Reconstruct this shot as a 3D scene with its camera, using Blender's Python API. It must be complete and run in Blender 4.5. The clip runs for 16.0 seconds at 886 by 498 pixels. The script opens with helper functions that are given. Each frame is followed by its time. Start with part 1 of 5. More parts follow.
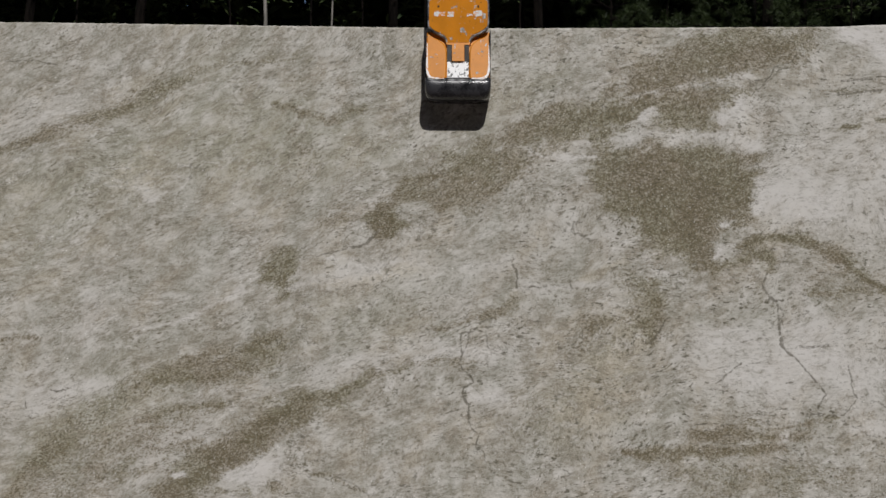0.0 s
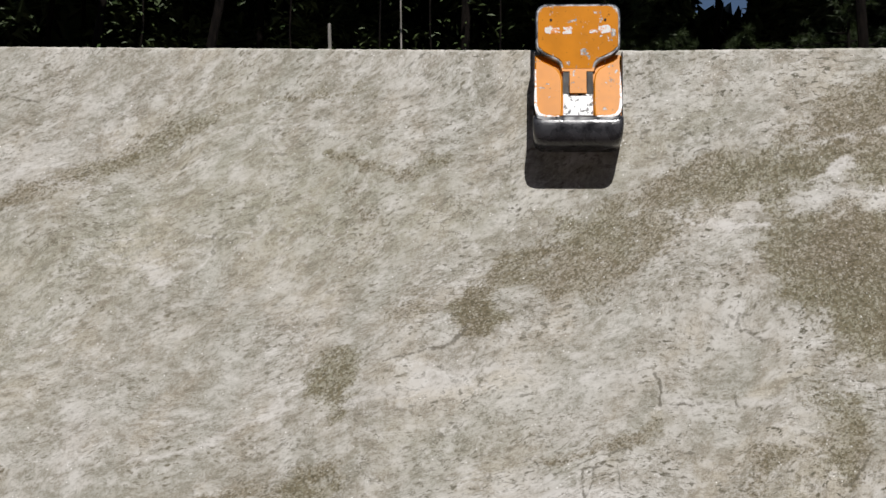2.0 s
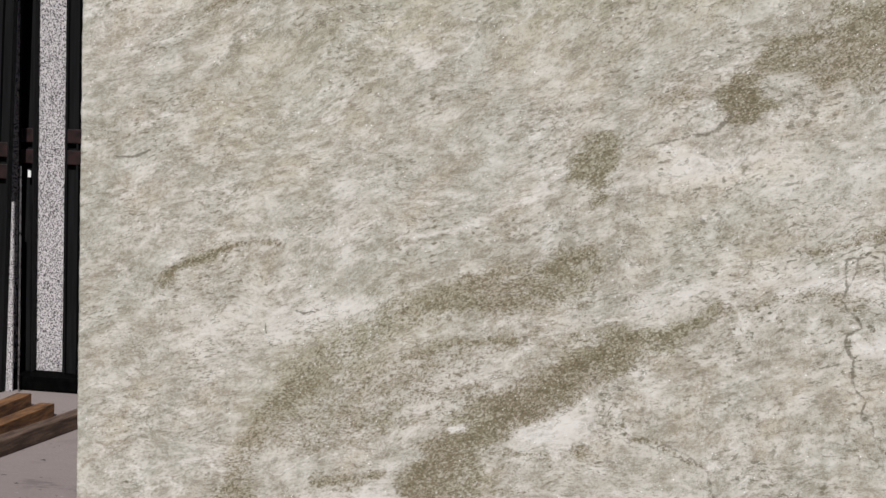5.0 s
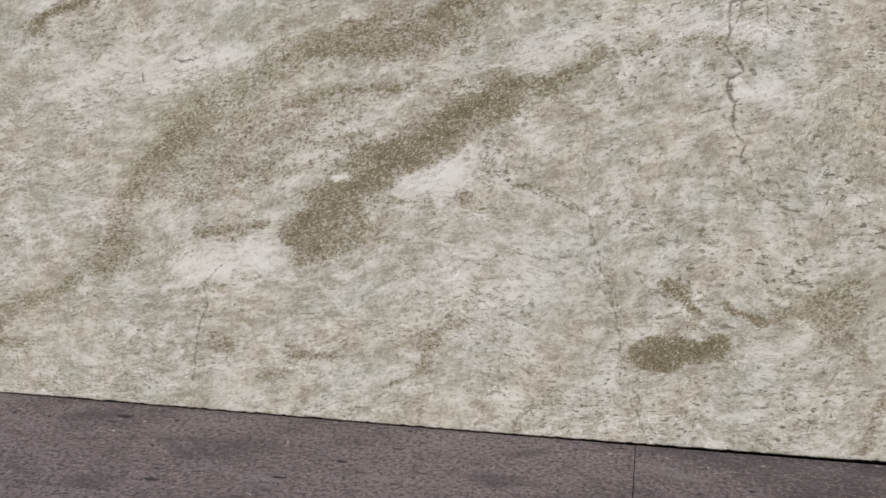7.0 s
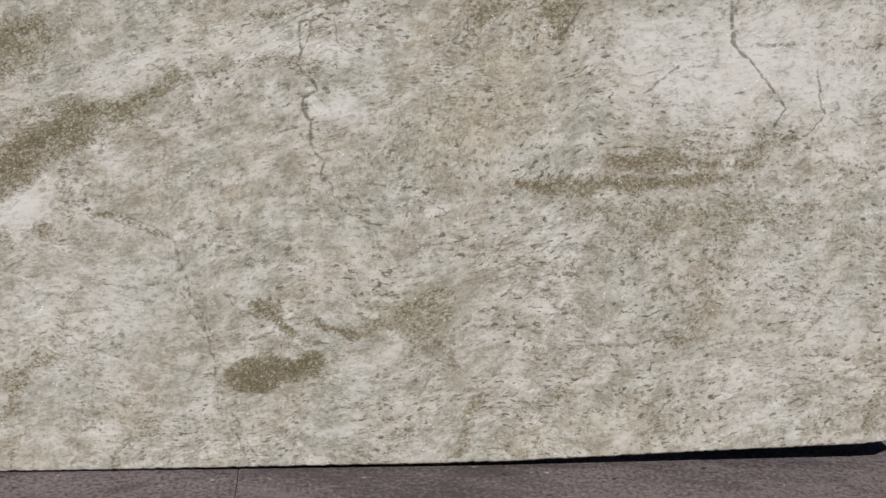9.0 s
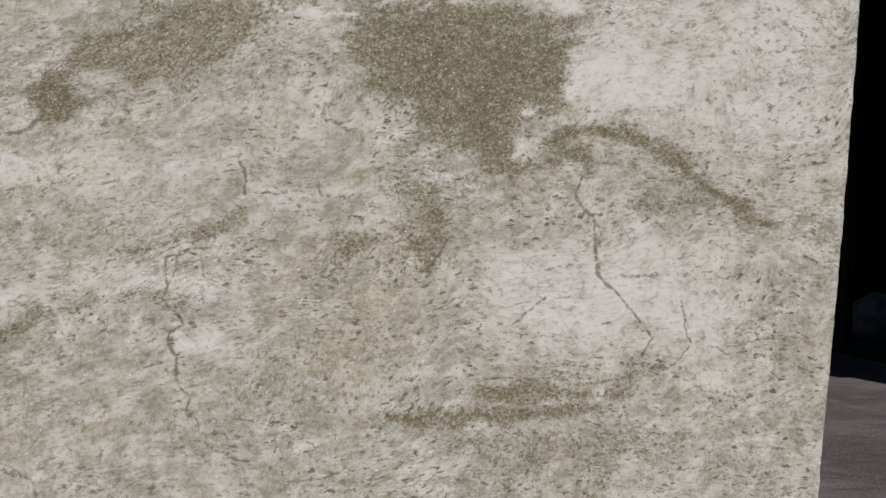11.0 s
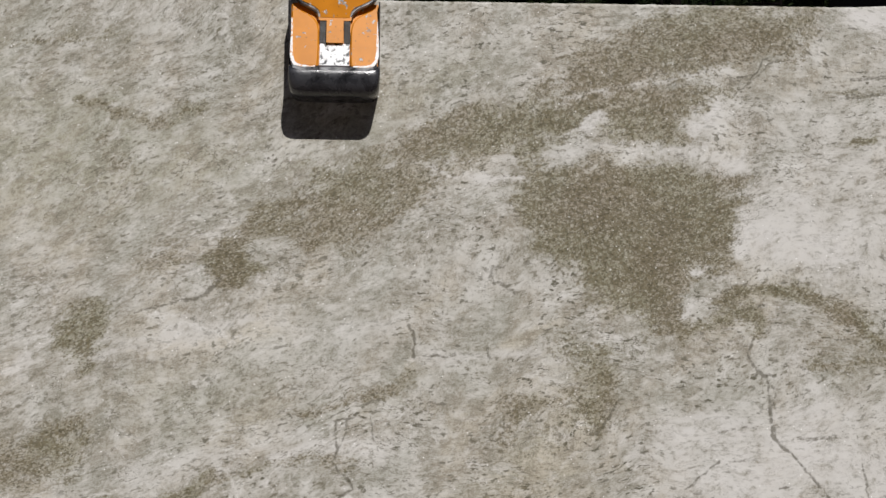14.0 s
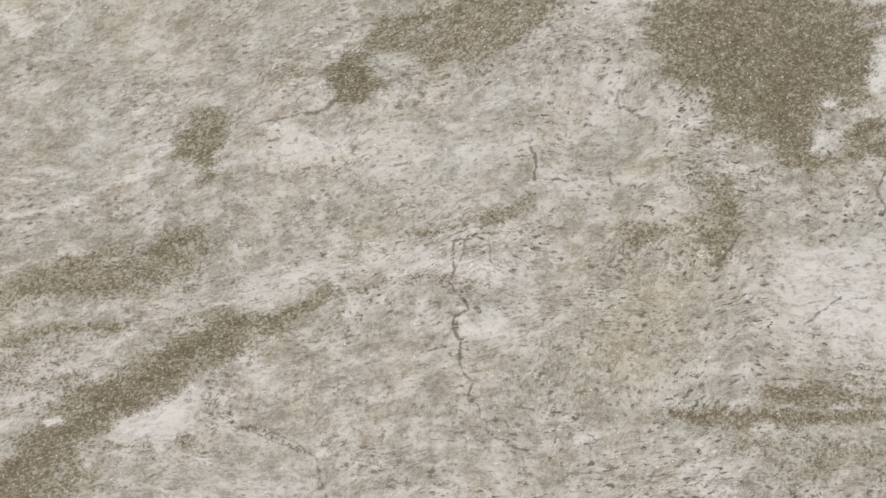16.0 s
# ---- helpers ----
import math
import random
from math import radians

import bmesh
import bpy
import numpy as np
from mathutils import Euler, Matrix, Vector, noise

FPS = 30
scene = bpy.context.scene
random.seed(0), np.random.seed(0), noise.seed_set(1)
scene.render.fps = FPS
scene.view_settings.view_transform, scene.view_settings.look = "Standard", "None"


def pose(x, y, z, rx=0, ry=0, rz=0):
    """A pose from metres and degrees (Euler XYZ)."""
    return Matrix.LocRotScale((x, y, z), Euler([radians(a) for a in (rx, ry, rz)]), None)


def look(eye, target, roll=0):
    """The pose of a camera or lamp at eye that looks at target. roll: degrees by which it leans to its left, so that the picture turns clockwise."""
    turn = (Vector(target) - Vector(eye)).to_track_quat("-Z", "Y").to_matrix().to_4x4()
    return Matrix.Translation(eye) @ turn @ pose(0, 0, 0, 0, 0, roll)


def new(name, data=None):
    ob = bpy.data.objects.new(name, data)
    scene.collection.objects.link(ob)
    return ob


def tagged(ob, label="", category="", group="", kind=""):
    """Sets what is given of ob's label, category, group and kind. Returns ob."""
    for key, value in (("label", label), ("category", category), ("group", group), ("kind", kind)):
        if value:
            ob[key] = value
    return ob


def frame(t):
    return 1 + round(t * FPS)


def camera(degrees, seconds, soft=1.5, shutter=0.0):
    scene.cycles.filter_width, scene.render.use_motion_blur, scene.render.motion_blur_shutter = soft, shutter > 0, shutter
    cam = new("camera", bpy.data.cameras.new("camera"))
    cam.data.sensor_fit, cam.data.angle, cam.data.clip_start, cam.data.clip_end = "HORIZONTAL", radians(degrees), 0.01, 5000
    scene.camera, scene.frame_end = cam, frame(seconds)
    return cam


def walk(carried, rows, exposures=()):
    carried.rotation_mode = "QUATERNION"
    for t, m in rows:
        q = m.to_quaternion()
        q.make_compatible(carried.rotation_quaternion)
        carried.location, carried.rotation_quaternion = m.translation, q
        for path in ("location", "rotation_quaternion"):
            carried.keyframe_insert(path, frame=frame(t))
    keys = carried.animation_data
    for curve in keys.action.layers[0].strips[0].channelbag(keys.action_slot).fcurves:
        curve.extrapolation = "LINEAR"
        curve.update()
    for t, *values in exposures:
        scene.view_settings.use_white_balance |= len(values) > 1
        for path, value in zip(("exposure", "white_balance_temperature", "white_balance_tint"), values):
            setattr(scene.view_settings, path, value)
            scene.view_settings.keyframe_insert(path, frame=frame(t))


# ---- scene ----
cam = camera(34.7, 16.0)
PATH = [
    (0, (1.593, -3.732, 0.887), (1.555, -1.736, 1.008), 0.4),
    (0.5, (1.559, -3.008, 0.913), (1.545, -1.021, 1.137), 0.4),
    (1, (1.541, -2.706, 0.934), (1.548, -0.724, 1.207), 0.2),
    (1.5, (1.519, -2.708, 0.949), (1.461, -0.724, 1.196), 0.3),
    (2, (1.482, -2.718, 0.957), (1.35, -0.739, 1.213), 0.8),
    (2.5, (1.448, -2.727, 0.962), (1.248, -0.752, 1.204), 0.8),
    (3, (1.413, -2.753, 0.965), (1.119, -0.788, 1.189), 1.1),
    (3.2, (1.406, -2.76, 0.968), (1.06, -0.803, 1.186), 1.2),
    (5.3, (1.395, -2.758, 1.084), (0.97, -0.815, 0.869), 1.6),
    (5.5, (1.397, -2.755, 1.085), (0.976, -0.818, 0.824), 1.6),
    (6, (1.403, -2.743, 1.068), (0.998, -0.819, 0.697), 1.5),
    (6.5, (1.42, -2.734, 1.044), (1.031, -0.824, 0.596), 1.6),
    (7, (1.438, -2.728, 1.027), (1.16, -0.8, 0.572), 1.9),
    (7.5, (1.464, -2.722, 1.024), (1.296, -0.78, 0.577), 2.0),
    (8, (1.5, -2.715, 1.025), (1.449, -0.762, 0.595), 2.1),
    (8.5, (1.54, -2.719, 1.025), (1.617, -0.764, 0.609), 2.1),
    (9, (1.587, -2.716, 1.022), (1.777, -0.767, 0.615), 1.3),
    (9.2, (1.6, -2.715, 1.021), (1.836, -0.771, 0.616), 1.3),
    (11.3, (1.673, -2.715, 1.003), (1.995, -0.741, 1.003), 0.6),
    (11.5, (1.679, -2.713, 1.005), (1.999, -0.739, 1.042), 0.2),
    (12, (1.688, -2.718, 1.015), (2.004, -0.746, 1.13), 0.5),
    (12.5, (1.683, -2.717, 1.018), (1.995, -0.751, 1.215), 0.7),
    (13, (1.663, -2.717, 1.014), (1.904, -0.744, 1.231), 0.5),
    (13.5, (1.641, -2.712, 1.007), (1.812, -0.73, 1.208), 0.6),
    (14, (1.621, -2.704, 0.994), (1.731, -0.714, 1.16), 0.5),
    (14.5, (1.608, -2.696, 0.983), (1.674, -0.7, 1.099), 0.6),
    (15, (1.579, -2.676, 0.974), (1.627, -0.677, 1.015), 0.8),
    (15.5, (1.554, -2.662, 0.966), (1.577, -0.662, 0.943), 1.8),
    (16, (1.531, -2.662, 0.96), (1.546, -0.663, 0.896), 2.7),
]
EXPOSURES = [(0, -0.72), (0.5, -0.15), (1, -0.08), (2, -0.17), (3.2, -0.14), (5.5, -0.05), (7.5, -0.22), (9, -0.25), (11.5, -0.36), (14, -0.33), (15, -0.16), (16, -0.14)]
walk(cam, [(t, look(eye, target, roll)) for t, eye, target, roll in PATH], EXPOSURES)

# ---- light ----
SUN_EL, SUN_AZ = 46.0, 12.0          # the sun stands in front of the slab, a little to the right
world = bpy.data.worlds.new("sky")
scene.world = world
world.use_nodes = True
wn = world.node_tree
sky = wn.nodes.new("ShaderNodeTexSky")
sky.sky_type, sky.sun_disc = "NISHITA", False
sky.air_density, sky.dust_density = 0.7, 0.2
sky.sun_elevation, sky.sun_rotation = radians(SUN_EL), radians(180 - SUN_AZ)
wn.links.new(sky.outputs[0], wn.nodes["Background"].inputs[0])
wn.nodes["Background"].inputs[1].default_value = 0.05
sun = new("sun", bpy.data.lights.new("sun", "SUN"))
sun.data.energy, sun.data.angle, sun.data.color = 5.0, radians(0.5), (1.0, 0.975, 0.955)
way = Vector((math.sin(radians(SUN_AZ)) * math.cos(radians(SUN_EL)), -math.cos(radians(SUN_AZ)) * math.cos(radians(SUN_EL)), math.sin(radians(SUN_EL))))
sun.matrix_world = look(way * 30, (0, 0, 0))


# ---- materials ----
class Nodes:
    """Small helper to write node materials in few lines."""

    def __init__(self, name, rough=0.6, metal=0.0, spec=0.5):
        self.mat = bpy.data.materials.new(name)
        self.mat.use_nodes = True
        self.tree = self.mat.node_tree
        self.shader = self.tree.nodes["Principled BSDF"]
        self.shader.inputs["Roughness"].default_value = rough
        self.shader.inputs["Metallic"].default_value = metal
        self.shader.inputs["Specular IOR Level"].default_value = spec
        self.place = self.node("ShaderNodeTexCoord").outputs["Object"]

    def node(self, kind, **values):
        n = self.tree.nodes.new(kind)
        for key, value in values.items():
            setattr(n, key, value)
        return n

    def put(self, socket, value):
        if isinstance(value, bpy.types.NodeSocket):
            self.tree.links.new(value, socket)
        elif isinstance(value, tuple) and len(value) == 3 and socket.type == "RGBA":
            socket.default_value = (*value, 1)
        else:
            socket.default_value = value

    def mapped(self, scale=(1, 1, 1), turn=(0, 0, 0), place=None):
        m = self.node("ShaderNodeMapping", vector_type="TEXTURE")
        self.put(m.inputs[0], place or self.place)
        m.inputs["Rotation"].default_value = [-radians(a) for a in turn]
        m.inputs["Scale"].default_value = [1 / k for k in scale]
        return m.outputs[0]

    def warped(self, place, scale, amount):
        """Coordinates pushed about by a soft noise, so that streaks flow in waves."""
        n = self.node("ShaderNodeVectorMath", operation="MULTIPLY_ADD")
        self.put(n.inputs[0], self.noise(scale, place, 2.0, 0.5, 0.0, True))
        n.inputs[1].default_value = (amount, 0, amount)
        self.put(n.inputs[2], place)
        return n.outputs[0]

    def noise(self, scale, place=None, detail=4.0, rough=0.55, twist=0.0, colour=False):
        n = self.node("ShaderNodeTexNoise")
        self.put(n.inputs["Vector"], place or self.place)
        n.inputs["Scale"].default_value, n.inputs["Detail"].default_value = scale, detail
        n.inputs["Roughness"].default_value, n.inputs["Distortion"].default_value = rough, twist
        return n.outputs[1 if colour else 0]

    def cells(self, scale, place=None, out="Distance", feature="F1"):
        n = self.node("ShaderNodeTexVoronoi", feature=feature)
        self.put(n.inputs["Vector"], place or self.place)
        n.inputs["Scale"].default_value = scale
        return n.outputs[out]

    def ramp(self, value, low, high, a=0.0, b=1.0):
        n = self.node("ShaderNodeMapRange")
        n.interpolation_type = "SMOOTHSTEP"
        for key, v in enumerate((value, low, high, a, b)):
            self.put(n.inputs[key], v)
        return n.outputs[0]

    def sums(self, op, a, b):
        n = self.node("ShaderNodeMath", operation=op)
        self.put(n.inputs[0], a)
        self.put(n.inputs[1], b)
        return n.outputs[0]

    def mix(self, fac, a, b, blend="MIX"):
        n = self.node("ShaderNodeMix", data_type="RGBA", blend_type=blend)
        self.put(n.inputs[0], fac)
        self.put(n.inputs[6], a)
        self.put(n.inputs[7], b)
        return n.outputs[2]

    def attr(self, name):
        return self.node("ShaderNodeAttribute", attribute_name=name).outputs["Fac"]

    def done(self, colour, rough=None, bump=None, height=0.002, strength=0.5):
        self.put(self.shader.inputs["Base Color"], colour)
        if rough is not None:
            self.put(self.shader.inputs["Roughness"], rough)
        if bump is not None:
            b = self.node("ShaderNodeBump")
            b.inputs["Strength"].default_value, b.inputs["Distance"].default_value = strength, height
            self.put(b.inputs["Height"], bump)
            self.put(self.shader.inputs["Normal"], b.outputs[0])
        return self.mat


def stone_material():
    """Honed quartzite: cream ground dusted with brown grains along a bent flow, olive-brown veins, hairline cracks."""
    n = Nodes("pale_quartzite", rough=0.42, spec=0.3)
    flow = n.node("ShaderNodeAttribute", attribute_name="flow").outputs["Vector"]
    wave = n.warped(flow, 3.0, 0.07)
    wave = n.warped(wave, 11.0, 0.022)
    soft = n.mapped((1, 1, 1.6), (0, 0, 0), wave)
    streak = n.mapped((1, 1, 2.6), (0, 0, 0), wave)
    thin = n.mapped((1, 1, 5.0), (0, 0, 0), wave)
    grainy = n.mapped((1, 1, 1.5), (0, 0, 0), flow)
    cloud = n.noise(4.0, soft, 5, 0.6)
    cloud2 = n.noise(13.0, soft, 5, 0.62)
    cloud3 = n.noise(34.0, streak, 5, 0.64)
    tint = n.noise(5.5, n.mapped((1.1, 1, 1.7), (0, 40, 0), flow), 4, 0.6)
    grain = n.noise(120.0, grainy, 4, 0.72)
    tiny = n.noise(330.0, grainy, 2, 0.7)
    pale, vein, crack = n.attr("pale"), n.attr("vein"), n.attr("crack")
    vein = n.sums("MULTIPLY", n.sums("MULTIPLY", vein, 1.2), n.ramp(pale, 0.6, 1.0, 1.0, 0.15))
    calm = n.ramp(pale, 0.1, 0.9, 1.0, 0.3)
    # clean ground: cream, grey-white, faint green and faint pink
    base = n.mix(n.ramp(cloud, 0.36, 0.64), (0.43, 0.408, 0.35), (0.5, 0.475, 0.425))
    base = n.mix(n.ramp(tint, 0.5, 0.66, 0, 0.65), base, (0.545, 0.498, 0.41))
    base = n.mix(n.ramp(tint, 0.5, 0.36, 0, 0.6), base, (0.468, 0.460, 0.412))
    base = n.mix(n.ramp(cloud2, 0.48, 0.64, 0, 0.55), base, (0.645, 0.632, 0.59))
    base = n.mix(n.sums("MULTIPLY", n.attr("green"), n.ramp(cloud2, 0.35, 0.6, 0.8, 0.4)), base, (0.40, 0.39, 0.285))
    base = n.mix(n.sums("MULTIPLY", n.attr("warm"), n.ramp(cloud2, 0.35, 0.6, 0.35, 0.7)), base, (0.56, 0.485, 0.345))
    base = n.mix(n.sums("MULTIPLY", pale, n.ramp(cloud3, 0.3, 0.6, 0.6, 0.95)), base, (0.705, 0.683, 0.657))
    mottle = n.noise(24.0, n.mapped((1, 1, 2.0), (0, 0, 0), wave), 5, 0.62, 0.4)
    base = n.mix(n.ramp(mottle, 0.5, 0.64, 0, 0.5), base, (0.67, 0.647, 0.605))
    thread = n.ramp(n.sums("ABSOLUTE", n.sums("SUBTRACT", n.noise(5.0, streak, 4, 0.6), 0.5), 0.0), 0.020, 0.003)
    base = n.mix(n.sums("MULTIPLY", thread, n.ramp(cloud, 0.42, 0.6, 0.05, 0.6)), base, (0.71, 0.69, 0.655))
    # brown-grey dust that gathers in clumps
    dense = n.sums("ADD", n.ramp(cloud2, 0.64, 0.36, -0.04, 0.06), n.ramp(cloud3, 0.66, 0.34, -0.05, 0.08))
    dense = n.sums("ADD", dense, n.ramp(mottle, 0.62, 0.36, -0.03, 0.05))
    dense = n.sums("SUBTRACT", dense, n.sums("MULTIPLY", pale, 0.13))
    dust = n.ramp(n.sums("ADD", grain, dense), 0.46, 0.70, 0, 0.66)
    base = n.mix(dust, base, n.mix(n.ramp(tint, 0.4, 0.6), (0.262, 0.252, 0.197), (0.285, 0.246, 0.192)))
    base = n.mix(n.ramp(n.sums("ADD", tiny, n.sums("MULTIPLY", dense, 0.8)), 0.53, 0.69, 0, 0.5), base, (0.2, 0.178, 0.132))
    base = n.mix(n.ramp(grain, 0.42, 0.3, 0, 0.35), base, (0.70, 0.678, 0.646))
    # thin streaks along the flow, tan and pale
    lines = n.noise(17.0, thin, 6, 0.7)
    base = n.mix(n.ramp(lines, 0.55, 0.67, 0, 0.32), base, (0.25, 0.23, 0.178))
    base = n.mix(n.ramp(lines, 0.43, 0.33, 0, 0.32), base, (0.66, 0.638, 0.615))
    # short dark wisps and flecks
    where = n.ramp(n.noise(7.0, soft, 4, 0.6), 0.42, 0.6, 0.1, 1.0)
    wisp = n.ramp(n.noise(62.0, streak, 5, 0.66), 0.53, 0.63)
    base = n.mix(n.sums("MULTIPLY", n.sums("MULTIPLY", wisp, where), calm), base, (0.19, 0.172, 0.126))
    across = n.node("ShaderNodeSeparateXYZ")
    n.put(across.inputs[0], wave)
    crowd = n.ramp(n.sums("ADD", across.outputs[0], n.ramp(cloud, 0.3, 0.7, -0.6, 0.6)), 0.9, 2.3, 0.4, 1.0)
    crowd = n.sums("MULTIPLY", crowd, calm)
    fleck = n.ramp(n.noise(50.0, streak, 4, 0.62), 0.57, 0.625)
    base = n.mix(n.sums("MULTIPLY", n.sums("MULTIPLY", fleck, crowd), n.ramp(n.noise(8.0, soft, 3, 0.6), 0.38, 0.56, 0.3, 1.0)), base, (0.13, 0.12, 0.087))
    dash = n.ramp(n.noise(34.0, n.mapped((1, 1, 3.4), (0, 0, 0), wave), 4, 0.62), 0.615, 0.67)
    base = n.mix(n.sums("MULTIPLY", n.sums("MULTIPLY", dash, crowd), 0.8), base, (0.12, 0.107, 0.077))
    hair = n.ramp(n.sums("ABSOLUTE", n.sums("SUBTRACT", n.noise(6.5, streak, 5, 0.62), 0.47), 0.0), 0.0065, 0.001)
    base = n.mix(n.sums("MULTIPLY", hair, n.ramp(n.noise(4.0, None, 2), 0.46, 0.6, 0, 0.8)), base, (0.15, 0.135, 0.1))
    # veins: an olive-brown wash with soft uneven borders, peppered with dark and light grains
    patch = n.noise(17.0, streak, 6, 0.68)
    body = n.sums("ADD", vein, n.ramp(patch, 0.25, 0.75, -0.27, 0.27))
    body = n.sums("ADD", body, n.ramp(cloud3, 0.3, 0.7, -0.14, 0.14))
    body = n.sums("MULTIPLY", body, n.ramp(vein, 0.0, 0.22))
    body = n.sums("ADD", body, n.sums("MULTIPLY", n.ramp(grain, 0.3, 0.7, -0.2, 0.2), n.ramp(vein, 0.0, 0.3)))
    wash = n.ramp(body, -0.1, 0.95, 0, 0.82)
    shade = n.mix(n.ramp(n.noise(6.0, None, 3), 0.38, 0.62), (0.25, 0.236, 0.155), (0.27, 0.228, 0.164))
    base = n.mix(n.sums("MULTIPLY", wash, n.ramp(vein, 0.0, 0.2)), base, shade)
    base = n.mix(n.ramp(body, 0.85, 1.3, 0, 0.58), base, (0.115, 0.095, 0.055))
    # the grains of a vein: each is dark, brown or light by chance, and they thin out towards its border
    where_grain = n.warped(grainy, 160.0, 0.004)
    for size, cover in ((190.0, 0.6), (340.0, 0.55)):
        pick = n.node("ShaderNodeSeparateXYZ")
        n.put(pick.inputs[0], n.cells(size, where_grain, "Color"))
        dark = n.ramp(n.sums("SUBTRACT", n.sums("MULTIPLY", body, cover), pick.outputs[0]), -0.11, 0.15, 0, 0.68)
        base = n.mix(n.sums("MULTIPLY", dark, n.ramp(vein, 0.03, 0.2)), base, n.mix(pick.outputs[1], (0.075, 0.062, 0.034), (0.21, 0.178, 0.112)))
        bright = n.sums("MULTIPLY", n.ramp(pick.outputs[0], 0.86, 0.95, 0, 0.42), n.ramp(body, 0.15, 0.5))
        base = n.mix(bright, base, (0.5, 0.47, 0.4))
    line = n.ramp(n.sums("ADD", crack, n.ramp(n.noise(90.0, None, 3, 0.7), 0.3, 0.7, -0.4, 0.3)), 0.1, 0.8, 0, 0.72)
    base = n.mix(n.sums("MULTIPLY", line, n.ramp(crack, 0.02, 0.15)), base, (0.1, 0.088, 0.06))
    # mica sparkle painted as near-white specks in the base colour
    painted_glint = n.ramp(n.cells(120.0), 0.17, 0.1, 0, 1)
    pick = n.ramp(n.noise(47.0, None, 1), 0.595, 0.635)
    base = n.mix(n.sums("MULTIPLY", painted_glint, pick), base, (0.95, 0.94, 0.92))
    rough = n.ramp(cloud2, 0.3, 0.7, 0.38, 0.52)
    return n.done(base, rough, n.sums("ADD", grain, n.sums("MULTIPLY", crack, -1.5)), 0.0006, 0.3)


def concrete_material():
    """Trowelled yard concrete: purplish grey, mottled, with sweep marks, dark pits and pale grit."""
    n = Nodes("grey_concrete", rough=0.8, spec=0.3)
    big, mid = n.noise(1.3, None, 5, 0.6), n.noise(10.0, n.mapped((1, 2.2, 1)), 6, 0.7)
    sweep, fine = n.noise(26.0, n.mapped((1, 4.0, 1), (0, 0, 8)), 5, 0.7), n.noise(110.0, n.mapped((1, 0.75, 1)), 5, 0.78)
    c = n.mix(n.ramp(big, 0.38, 0.62), (0.080, 0.064, 0.065), (0.160, 0.132, 0.132))
    c = n.mix(n.ramp(mid, 0.5, 0.62, 0, 0.6), c, (0.161, 0.136, 0.138))
    c = n.mix(n.ramp(mid, 0.46, 0.34, 0, 0.6), c, (0.057, 0.047, 0.047))
    c = n.mix(n.ramp(sweep, 0.52, 0.64, 0, 0.6), c, (0.062, 0.051, 0.052))
    c = n.mix(n.ramp(sweep, 0.46, 0.36, 0, 0.5), c, (0.182, 0.154, 0.156))
    stain = n.noise(4.5, n.mapped((1, 1.8, 1), (0, 0, 12)), 5, 0.65, 0.6)
    spread = n.node("ShaderNodeSeparateXYZ")
    n.put(spread.inputs[0], n.place)
    # the concrete grows paler towards the left, with an uneven border
    paler_left = n.ramp(n.sums("ADD", spread.outputs[0], n.ramp(stain, 0.3, 0.7, -0.35, 0.35)), 0.0, -0.75, 0, 0.75)
    c = n.mix(n.ramp(fine, 0.49, 0.59, 0, 0.9), c, (0.044, 0.036, 0.035))
    c = n.mix(n.ramp(fine, 0.46, 0.36, 0, 0.75), c, (0.234, 0.198, 0.197))
    c = n.mix(n.ramp(stain, 0.54, 0.66, 0, 0.55), c, (0.05, 0.041, 0.042))
    c = n.mix(n.ramp(stain, 0.44, 0.34, 0, 0.4), c, (0.19, 0.168, 0.168))
    c = n.mix(paler_left, c, (0.28, 0.235, 0.222))
    c = n.mix(n.ramp(n.noise(22.0, n.mapped((1, 1.6, 1)), 2), 0.69, 0.71, 0, 0.9), c, (0.019, 0.015, 0.016))
    c = n.mix(n.ramp(n.noise(48.0, None, 1), 0.74, 0.77, 0, 0.8), c, (0.374, 0.328, 0.325))
    return n.done(c, None, n.sums("ADD", fine, n.sums("MULTIPLY", mid, 2.0)), 0.002, 0.6)


def plain_material(name, a, b, scale=8.0, rough=0.7, metal=0.0, bump=0.3, stretch=(1, 1, 1), height=0.001, spec=0.4):
    n = Nodes(name, rough, metal, spec)
    p = n.mapped(stretch)
    v, w = n.noise(scale, p, 5, 0.6), n.noise(scale * 9, p, 3, 0.6)
    c = n.mix(n.ramp(v, 0.35, 0.65), a, b)
    c = n.mix(n.ramp(w, 0.45, 0.7, 0, 0.4), c, tuple(0.55 * x for x in a))
    return n.done(c, n.ramp(v, 0.3, 0.7, max(rough - 0.1, 0.05), min(rough + 0.1, 1)), w, height, bump)


def worn_paint(name, paint, scale=1.0, wear=0.64):
    """Orange enamel chipped down to grey steel and white primer."""
    n = Nodes(name, 0.5, 0.0, 0.2)
    v, w = n.noise(55.0 * scale, None, 5, 0.7), n.noise(18.0 * scale, None, 3)
    c = n.mix(n.ramp(w, 0.35, 0.65), paint, tuple(0.86 * x for x in paint))
    chip = n.ramp(v, wear, wear + 0.03)
    c = n.mix(chip, c, n.mix(n.ramp(n.noise(120.0 * scale, None, 2), 0.45, 0.55), (0.62, 0.6, 0.58), (0.3, 0.29, 0.28)))
    c = n.mix(n.ramp(n.noise(150.0 * scale, None, 2), 0.68, 0.74, 0, 0.7), c, (0.12, 0.05, 0.01))
    return n.done(c, n.ramp(chip, 0, 1, 0.42, 0.6), n.sums("MULTIPLY", chip, -1.0), 0.0006, 0.5)


